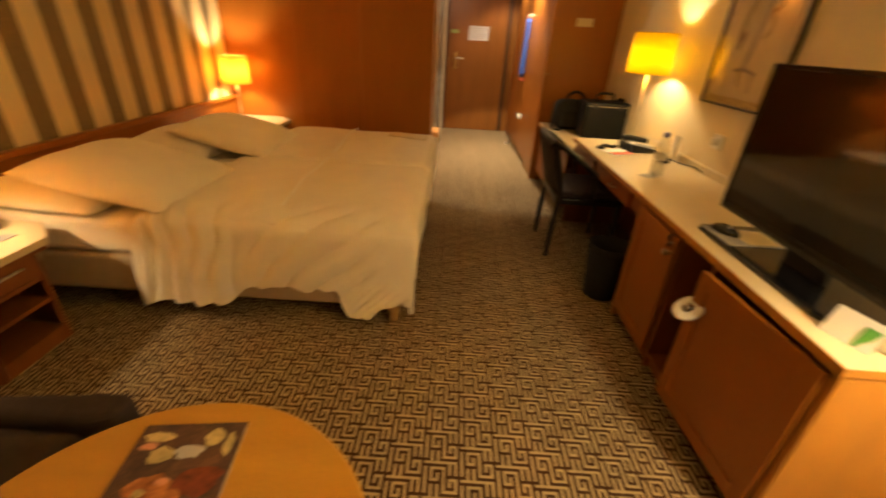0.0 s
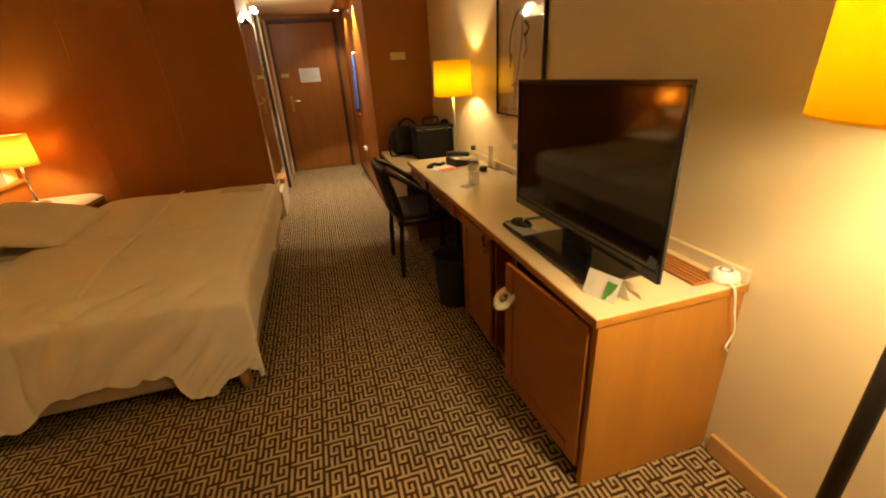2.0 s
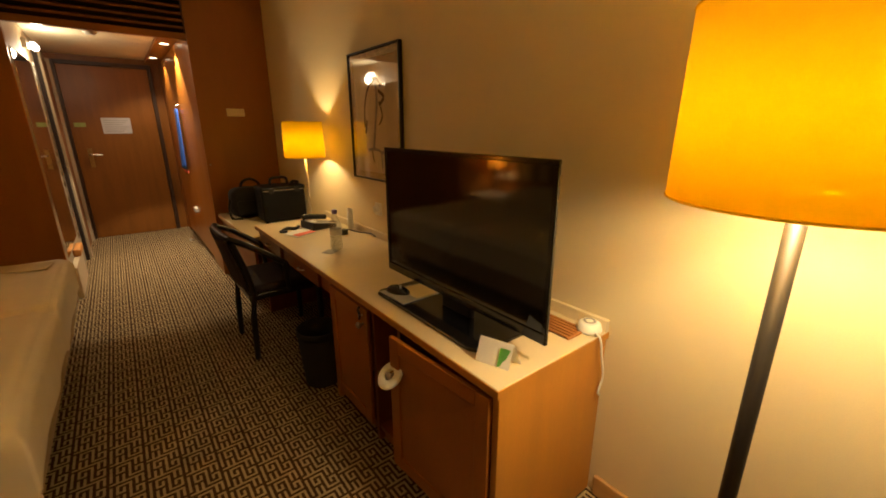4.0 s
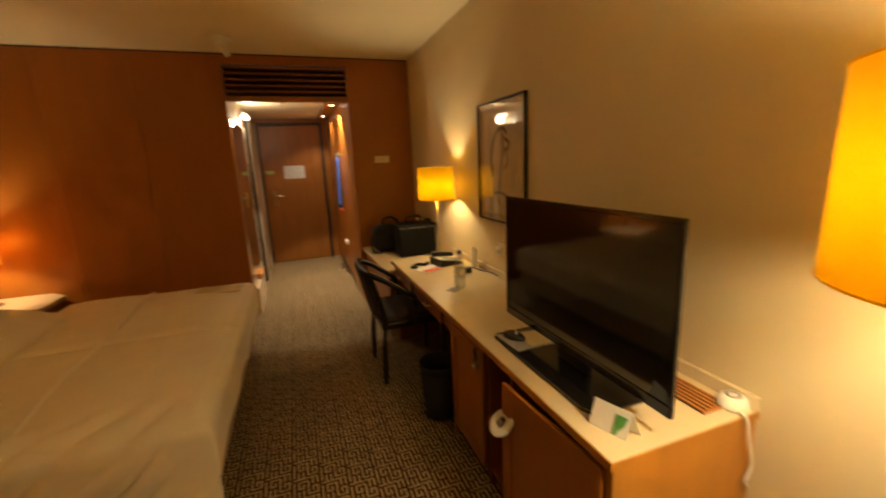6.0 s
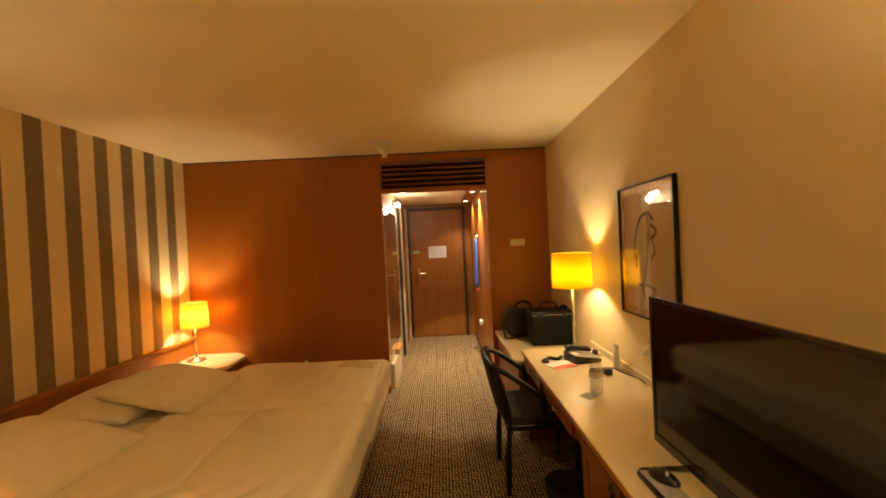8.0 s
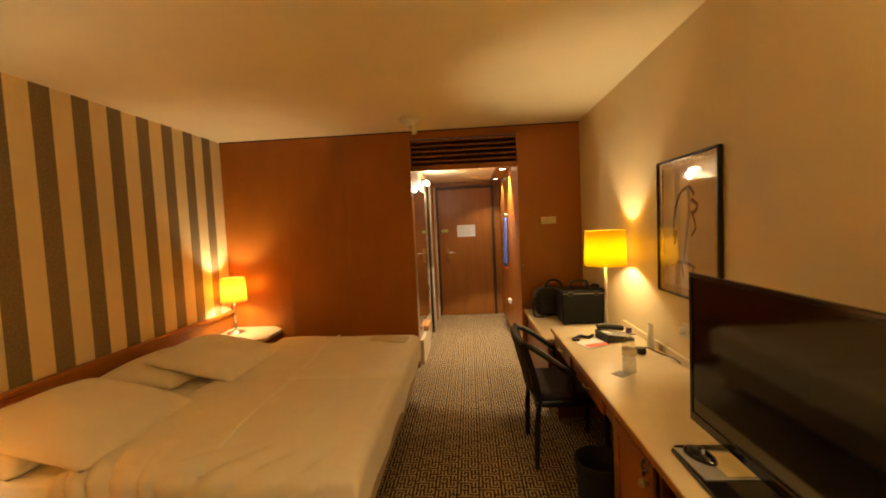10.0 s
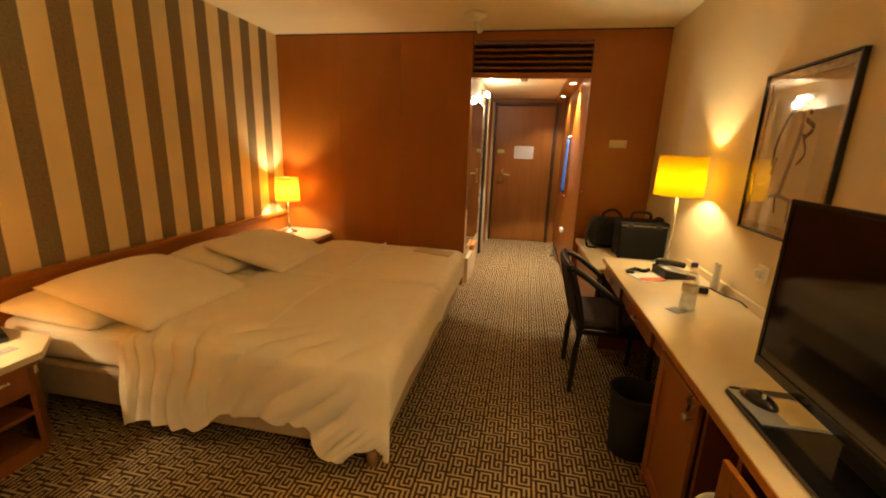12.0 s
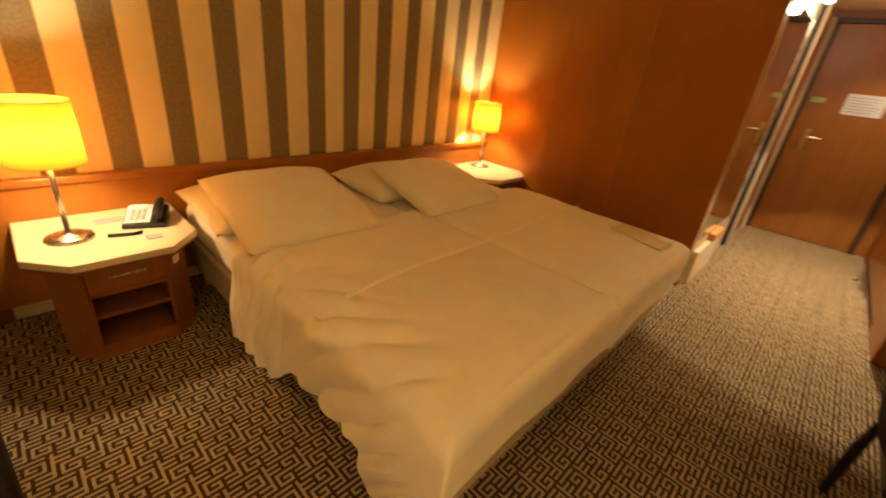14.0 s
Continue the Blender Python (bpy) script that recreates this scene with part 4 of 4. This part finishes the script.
part("fob", box(-0.475, -0.43, -1.50, -1.46, DZ + 0.001, DZ + 0.016), M_BLACKP, kr, bevel=0.004)
tagged(part("key_card", prism([(-0.43, -2.09), (-0.37, -2.05), (-0.335, -2.11), (-0.395, -2.15)], DZ + 0.0005, DZ + 0.002), M_GREYP, None), "small grey card lying beside the water bottle", "card")
st = thing("mug", (-0.15, -1.24, DZ), "small grey metal dish behind the telephone", "dish")
part("bowl", lathe(-0.17, -1.25, [(0.045, DZ + 0.001), (0.05, DZ + 0.03), (0.046, DZ + 0.034), (0.042, DZ + 0.006)], 24), M_NICKEL, st, smooth=True)

# desk lamp with a drum shade close to the wall
LX, LY = -0.19, -1.30
dlp = thing("desk_lamp", (LX, LY, DZ), "lit tall desk lamp with steel stem and amber drum shade", "lamp")
part("base", lathe(LX, LY, [(0.078, DZ + 0.001), (0.078, DZ + 0.012), (0.055, DZ + 0.020), (0.012, DZ + 0.026)], 32), M_STEEL, dlp, smooth=True)
part("stem", lathe(LX, LY, [(0.009, DZ + 0.02), (0.009, 1.225)], 14), M_STEEL, dlp, smooth=True)
part("socket", lathe(LX, LY, [(0.016, 1.20), (0.016, 1.24)], 14), M_WHITEP, dlp)
sh = part("shade", lathe(LX, LY, [(0.141, 1.172), (0.136, 1.414)], 48, close=False), M_AMBER_S, dlp, "glowing amber fabric drum shade", smooth=True)
thicken(sh, 0.002)
for r, zz in ((0.141, 1.172), (0.136, 1.414)):
    part("rim", tube([(LX + r * math.cos(k * math.pi / 20), LY + r * math.sin(k * math.pi / 20), zz) for k in range(41)], 0.0025, 5), M_AMBER_S, sh)
for k in range(3):
    a = k * 2.094 + 0.9
    part("spoke", tube([(LX, LY, 1.215), (LX + 0.139 * math.cos(a), LY + 0.139 * math.sin(a), 1.215)], 0.0022, 5), M_STEEL, sh)
part("cord", tube(arc([(LX + 0.078, LY - 0.02, DZ + 0.008), (LX + 0.12, LY - 0.05, DZ + 0.005), (LX + 0.148, LY - 0.12, DZ + 0.012)], 6), 0.003, 6), M_BLACKP, dlp, "thin black cord", smooth=True)

# framed picture
pf = thing("picture", (0, -2.02, 1.43), "framed sepia drawing under glass with gilt inner band", "picture")
py0, py1, pz0, pz1 = -2.325, -1.727, 1.062, 1.806
part("back", box(-0.008, -0.002, py0 + 0.01, py1 - 0.01, pz0 + 0.01, pz1 - 0.01), M_MAT, pf)
w = 0.010
for a in ((py0, py0 + w, pz0, pz1), (py1 - w, py1, pz0, pz1), (py0 + w, py1 - w, pz0, pz0 + w), (py0 + w, py1 - w, pz1 - w, pz1)):
    part("frame", box(-0.026, -0.002, *a), M_BLACKW, pf, "thin black frame", bevel=0.002)
g = w + 0.004
for a in ((py0 + g, py0 + g + 0.03, pz0 + g, pz1 - g), (py1 - g - 0.03, py1 - g, pz0 + g, pz1 - g), (py0 + g + 0.03, py1 - g - 0.03, pz0 + g, pz0 + g + 0.035), (py0 + g + 0.03, py1 - g - 0.03, pz1 - g - 0.035, pz1 - g)):
    part("inner_band", box(-0.014, -0.008, *a), M_GILT, pf, "gilt inner band")


def stroke(pts, r, mt):
    bm = tube(arc([(-0.0085, y, z) for y, z in pts], 6), r, 6)
    for v in bm.verts:
        v.co.x = -0.0085 + (v.co.x + 0.0085) * 0.12
    part("drawing", bm, mt, pf)


cy, cz = -2.02, 1.44
stroke([(cy + 0.13, cz - 0.06), (cy + 0.12, cz + 0.06), (cy + 0.06, cz + 0.17), (cy - 0.03, cz + 0.20), (cy - 0.08, cz + 0.16)], 0.010, M_INK)
stroke([(cy - 0.02, cz + 0.20), (cy - 0.03, cz + 0.08), (cy + 0.00, cz - 0.06), (cy + 0.03, cz - 0.20)], 0.014, M_INK2)
stroke([(cy - 0.05, cz + 0.14), (cy - 0.11, cz + 0.10), (cy - 0.06, cz + 0.06)], 0.011, M_INK)
stroke([(cy - 0.05, cz + 0.08), (cy - 0.09, cz + 0.00), (cy - 0.05, cz - 0.05)], 0.007, M_INK)
stroke([(cy + 0.10, cz - 0.20), (cy + 0.02, cz - 0.19), (cy - 0.09, cz - 0.21)], 0.010, M_INK2)
stroke([(cy + 0.05, cz - 0.20), (cy + 0.03, cz - 0.27)], 0.007, M_INK)
stroke([(cy - 0.06, cz - 0.20), (cy - 0.07, cz - 0.30)], 0.008, M_INK2)
stroke([(cy + 0.10, cz - 0.02), (cy + 0.12, cz - 0.10)], 0.012, M_INK)
pg = part("glass", box(-0.0215, -0.019, py0 + w, py1 - w, pz0 + w, pz1 - w), M_PICGLASS, pf, "clear picture glass")
pg.visible_shadow = False

# bench with luggage
bn = thing("luggage_bench", (-0.3, -0.57, 0), "low cherry luggage bench with pale laminate top", "bench")
part("top", box(-0.60, -0.003, DYF + 0.003, -0.003, 0.57, 0.60), M_TOP, bn, bevel=0.004)
part("front_edge", box(-0.606, -0.6005, DYF + 0.003, -0.003, 0.568, 0.598), M_EDGE, bn)
part("front_panel", box(-0.575, -0.555, DYF + 0.003, -0.003, 0.14, 0.568), M_CHERRY_D, bn)
part("bottom_panel", box(-0.575, -0.003, DYF + 0.003, -0.003, 0.12, 0.14), M_CHERRY_D, bn)
for y in (DYF + 0.03, -0.03):
    part("foot", box(-0.50, -0.1, y - 0.02, y + 0.02, 0.0, 0.12), M_CHERRY_D, bn)

cs = thing("pilot_case", (-0.20, -0.61, 0.6), "black leather pilot case standing on the bench", "suitcase")
part("body", box(-0.375, -0.015, -0.725, -0.50, 0.606, 0.885), M_CASE, cs, bevel=0.022, segs=3)
part("lid", box(-0.380, -0.010, -0.730, -0.495, 0.865, 0.905), M_CASE, cs, bevel=0.016, segs=3)
part("trim", box(-0.365, -0.025, -0.733, -0.729, 0.868, 0.874), M_NICKEL, cs, "nickel trim line")
for x in (-0.30, -0.09):
    part("latch", box(x - 0.02, x + 0.02, -0.737, -0.729, 0.85, 0.89), M_BLACKP, cs, bevel=0.002)
for x in (-0.35, -0.04):
    for y in (-0.70, -0.53):
        part("foot", lathe(x, y, [(0.012, 0.6005), (0.012, 0.608)], 12), M_BLACKP, cs)
part("handle", tube(arc([(-0.27, -0.61, 0.905), (-0.265, -0.61, 0.95), (-0.235, -0.61, 0.965), (-0.16, -0.61, 0.965), (-0.13, -0.61, 0.95), (-0.125, -0.61, 0.905)], 5), 0.011, 10), M_BLACKP, cs, "black carry handle", smooth=True)
part("strap", tube(arc([(-0.10, -0.61, 0.905), (-0.07, -0.61, 0.925), (-0.03, -0.61, 0.912)], 5), 0.012, 8), M_NYLON, cs)

bg = thing("shoulder_bag", (-0.42, -0.28, 0.6), "soft black nylon shoulder bag slumped on the bench", "bag")
bb = bmesh.new()
bmesh.ops.create_cube(bb, size=1)
bmesh.ops.subdivide_edges(bb, edges=bb.edges, cuts=9, use_grid_fill=True)
for v in bb.verts:
    p = v.co * 2
    q = Vector((p.x, p.y, p.z))
    r = (abs(p.x) ** 4 + abs(p.y) ** 4 + abs(p.z) ** 4) ** 0.25
    q /= r
    q *= 1 + 0.05 * noise.noise(p * 2.5)
    v.co = Vector((-0.385 + 0.155 * q.x, -0.28 + 0.11 * q.y, 0.735 + 0.132 * q.z))
part("body", bb, M_NYLON, bg, smooth=True)
part("pocket", box(-0.50, -0.30, -0.405, -0.375, 0.63, 0.76), M_NYLON, bg, bevel=0.012)
part("handle", tube(arc([(-0.44, -0.29, 0.85), (-0.42, -0.29, 0.91), (-0.35, -0.29, 0.935), (-0.29, -0.29, 0.90), (-0.27, -0.29, 0.85)], 6), 0.012, 8), M_NYLON, bg, smooth=True)
part("strap", tube(arc([(-0.53, -0.28, 0.78), (-0.56, -0.34, 0.70), (-0.55, -0.38, 0.61), (-0.48, -0.42, 0.61)], 6), 0.010, 8), M_NYLON, bg, smooth=True)


# desk chair
chr_ = thing("desk_chair", (-0.60, -1.59, 0), "black lacquered wooden armchair with dark upholstered seat", "chair")
ry = (-1.80, -1.38)
for y in ry:
    s = -1 if y == ry[0] else 1
    part("leg", tube([(-0.782, y, 0.0), (-0.775, y, 0.25), (-0.755, y, 0.44)], 0.017, 10, r_end=0.022), M_BLACKW, chr_)
    part("leg", tube([(-0.36, y + 0.01 * s, 0.0), (-0.365, y, 0.42)], 0.015, 10, r_end=0.021), M_BLACKW, chr_)
    part("post", tube(arc([(-0.755, y, 0.43), (-0.785, y, 0.58), (-0.835, y + 0.01 * s, 0.755)], 6), 0.019, 10, r_end=0.016), M_BLACKW, chr_)
    part("arm", tube(arc([(-0.842, y + 0.0 * s, 0.775), (-0.76, y + 0.04 * s, 0.735), (-0.66, y + 0.05 * s, 0.665), (-0.575, y + 0.045 * s, 0.60)], 6), 0.018, 10), M_BLACKW, chr_, smooth=True)
    part("arm_post", tube([(-0.575, y + 0.045 * s, 0.605), (-0.555, y + 0.03 * s, 0.42)], 0.014, 10), M_BLACKW, chr_)
part("seat_frame", box(-0.785, -0.345, -1.815, -1.365, 0.385, 0.425), M_BLACKW, chr_, bevel=0.008)
part("seat", box(-0.778, -0.342, -1.812, -1.368, 0.425, 0.475), M_DARKFAB, chr_, "dark fabric seat pad", bevel=0.02, segs=3)


def back(u, v):
    c = math.sin(math.pi * u)
    return (-0.768 - 0.075 * v - 0.02 * c, -1.79 + 0.40 * u, 0.47 + 0.312 * v)


thicken(part("backrest", sheet(back, 14, 8), M_DARKFAB, chr_, "dark fabric back panel", smooth=True), 0.03)
part("top_rail", tube(arc([(-0.842, -1.82, 0.775), (-0.862, -1.70, 0.785), (-0.868, -1.59, 0.788), (-0.862, -1.48, 0.785), (-0.842, -1.36, 0.775)], 6), 0.019, 10), M_BLACKW, chr_, smooth=True)

bn2 = thing("waste_bin", (-0.545, -2.25, 0), "round black plastic waste bin beside the desk", "bin")
wb = part("body", lathe(-0.545, -2.25, [(0.095, 0.002), (0.118, 0.325), (0.114, 0.325), (0.091, 0.008)], 32, close=False), M_NYLON, bn2, smooth=True)
part("floor_disc", lathe(-0.545, -2.25, [(0.092, 0.001), (0.092, 0.008)], 32), M_BLACKP, bn2)
part("liner", lathe(-0.545, -2.25, [(0.1185, 0.29), (0.121, 0.328), (0.112, 0.328), (0.105, 0.22)], 32, close=False), M_NYLON, bn2, "thin black bin liner", smooth=True)

# floor lamp
FX, FY = -0.36, -4.10
fl = thing("floor_lamp", (FX, FY, 0), "tall floor lamp with steel pole and glowing amber shade", "floor lamp")
part("base", lathe(FX, FY, [(0.15, 0.0), (0.15, 0.012), (0.13, 0.022), (0.02, 0.03)], 36), M_STEEL, fl, smooth=True)
part("pole", lathe(FX, FY, [(0.0155, 0.02), (0.0155, 1.27)], 18), M_GUN, fl, smooth=True)
part("socket", lathe(FX, FY, [(0.02, 1.27), (0.02, 1.33)], 16), M_WHITEP, fl)
sh = part("shade", lathe(FX, FY, [(0.203, 1.256), (0.199, 1.565)], 56, close=False), M_AMBER, fl, "glowing amber fabric drum shade", smooth=True)
thicken(sh, 0.002)
for r, zz in ((0.203, 1.256), (0.199, 1.565)):
    part("rim", tube([(FX + r * math.cos(k * math.pi / 24), FY + r * math.sin(k * math.pi / 24), zz) for k in range(49)], 0.0025, 5), M_AMBER, sh)
for k in range(3):
    a = k * 2.094 + 0.4
    part("spoke", tube([(FX, FY, 1.275), (FX + 0.2 * math.cos(a), FY + 0.2 * math.sin(a), 1.275)], 0.0025, 5), M_STEEL, sh)

# ---------------------------------------------------------------- sitting corner
TX, TY, TZ = -1.93, -4.06, 0.55
tbl = thing("coffee_table", (TX, TY, 0), "round orange beech coffee table with a magazine on it", "table")
part("top", lathe(TX, TY, [(0.36, TZ - 0.028), (0.37, TZ - 0.022), (0.37, TZ - 0.006), (0.364, TZ)], 64), M_TABLE, tbl)
part("column", lathe(TX, TY, [(0.05, 0.03), (0.035, 0.08), (0.035, TZ - 0.03)], 24), M_BLACKW, tbl, smooth=True)
part("foot", lathe(TX, TY, [(0.22, 0.0), (0.22, 0.018), (0.05, 0.035)], 36), M_BLACKW, tbl, smooth=True)
mg = thing("magazine", (-1.98, -3.83, TZ), "glossy magazine with a colourful food photograph cover", "magazine")
e0, e1 = Vector((-2.086, -3.772, 0)), Vector((-1.884, -3.748, 0))
ux = (e1 - e0).normalized()
uy = Vector((ux.y, -ux.x, 0))


def quad(a0, a1, b0, b1):
    return [tuple((e0 + ux * a + uy * b)[:2]) for a, b in ((a0, b0), (a1, b0), (a1, b1), (a0, b1))]


part("pages", prism(quad(0.001, 0.203, 0.001, 0.277), TZ + 0.0005, TZ + 0.005), M_PAPER, mg)
part("cover", prism(quad(0, 0.204, 0, 0.278), TZ + 0.0052, TZ + 0.006), M_MAG1, mg, "dark photographic cover")
M_MAG4 = mat("magazine_pink", (0.72, 0.34, 0.22), 0.4, var=0.25, scale=30, bump=0.0)
M_MAG5 = mat("magazine_maroon", (0.13, 0.022, 0.018), 0.35, var=0.5, scale=40, bump=0.0, col2=(0.32, 0.07, 0.03))
rng = random.Random(5)
PHOTOS = [(M_MAG3, 0.040, 0.030, 0.034, 0.012), (M_MAG3, 0.062, 0.072, 0.026, 0.022), (M_MAG4, 0.030, 0.052, 0.020, 0.008), (M_MAG3, 0.150, 0.036, 0.022, 0.024), (M_NOTICE, 0.112, 0.066, 0.030, 0.018), (M_MAG3, 0.182, 0.052, 0.010, 0.028),
          (M_MAG5, 0.152, 0.128, 0.048, 0.034), (M_MAG2, 0.072, 0.140, 0.046, 0.030), (M_MAG2, 0.105, 0.160, 0.030, 0.020), (M_MAG3, 0.060, 0.150, 0.012, 0.009), (M_MAG4, 0.092, 0.128, 0.014, 0.008),
          (M_MAG4, 0.085, 0.222, 0.070, 0.034), (M_NOTICE, 0.178, 0.200, 0.018, 0.030), (M_MAG2, 0.150, 0.178, 0.022, 0.012)]
for k, (mt, ca, cb, ra, rb2) in enumerate(PHOTOS):
    q = []
    for j in range(14):
        w = j * 2 * math.pi / 14
        s = 0.75 + 0.3 * rng.random()
        pa, pb = clamp(ca + ra * s * math.cos(w), 0.002, 0.202), clamp(cb + rb2 * s * math.sin(w), 0.002, 0.276)
        q.append(tuple((e0 + ux * pa + uy * pb)[:2]))
    part("photo", prism(q, TZ + 0.0061, TZ + 0.0064 + 0.0001 * k), mt, mg)

ac = thing("armchair", (-2.68, -3.82, 0), "low dark charcoal upholstered lounge chair beside the coffee table", "armchair")
part("seat", box(-2.98, -2.45, -4.15, -3.59, 0.10, 0.29), M_DARKFAB, ac, bevel=0.05, segs=4)
part("arm", prism([(-2.98, -3.59), (-2.46, -3.59), (-2.40, -3.57), (-2.38, -3.50), (-2.42, -3.47), (-2.98, -3.53)], 0.10, 0.31), M_DARKFAB, ac, bevel=0.025, segs=3)
part("arm", box(-2.98, -2.42, -4.29, -4.15, 0.10, 0.31), M_DARKFAB, ac, bevel=0.05, segs=4)
part("backrest", box(-3.10, -2.96, -4.29, -3.53, 0.10, 0.48), M_DARKFAB, ac, bevel=0.05, segs=4)
for x in (-3.04, -2.48):
    for y in (-4.22, -3.56):
        part("leg", lathe(x, y, [(0.016, 0), (0.022, 0.11)], 12), M_BLACKW, ac)
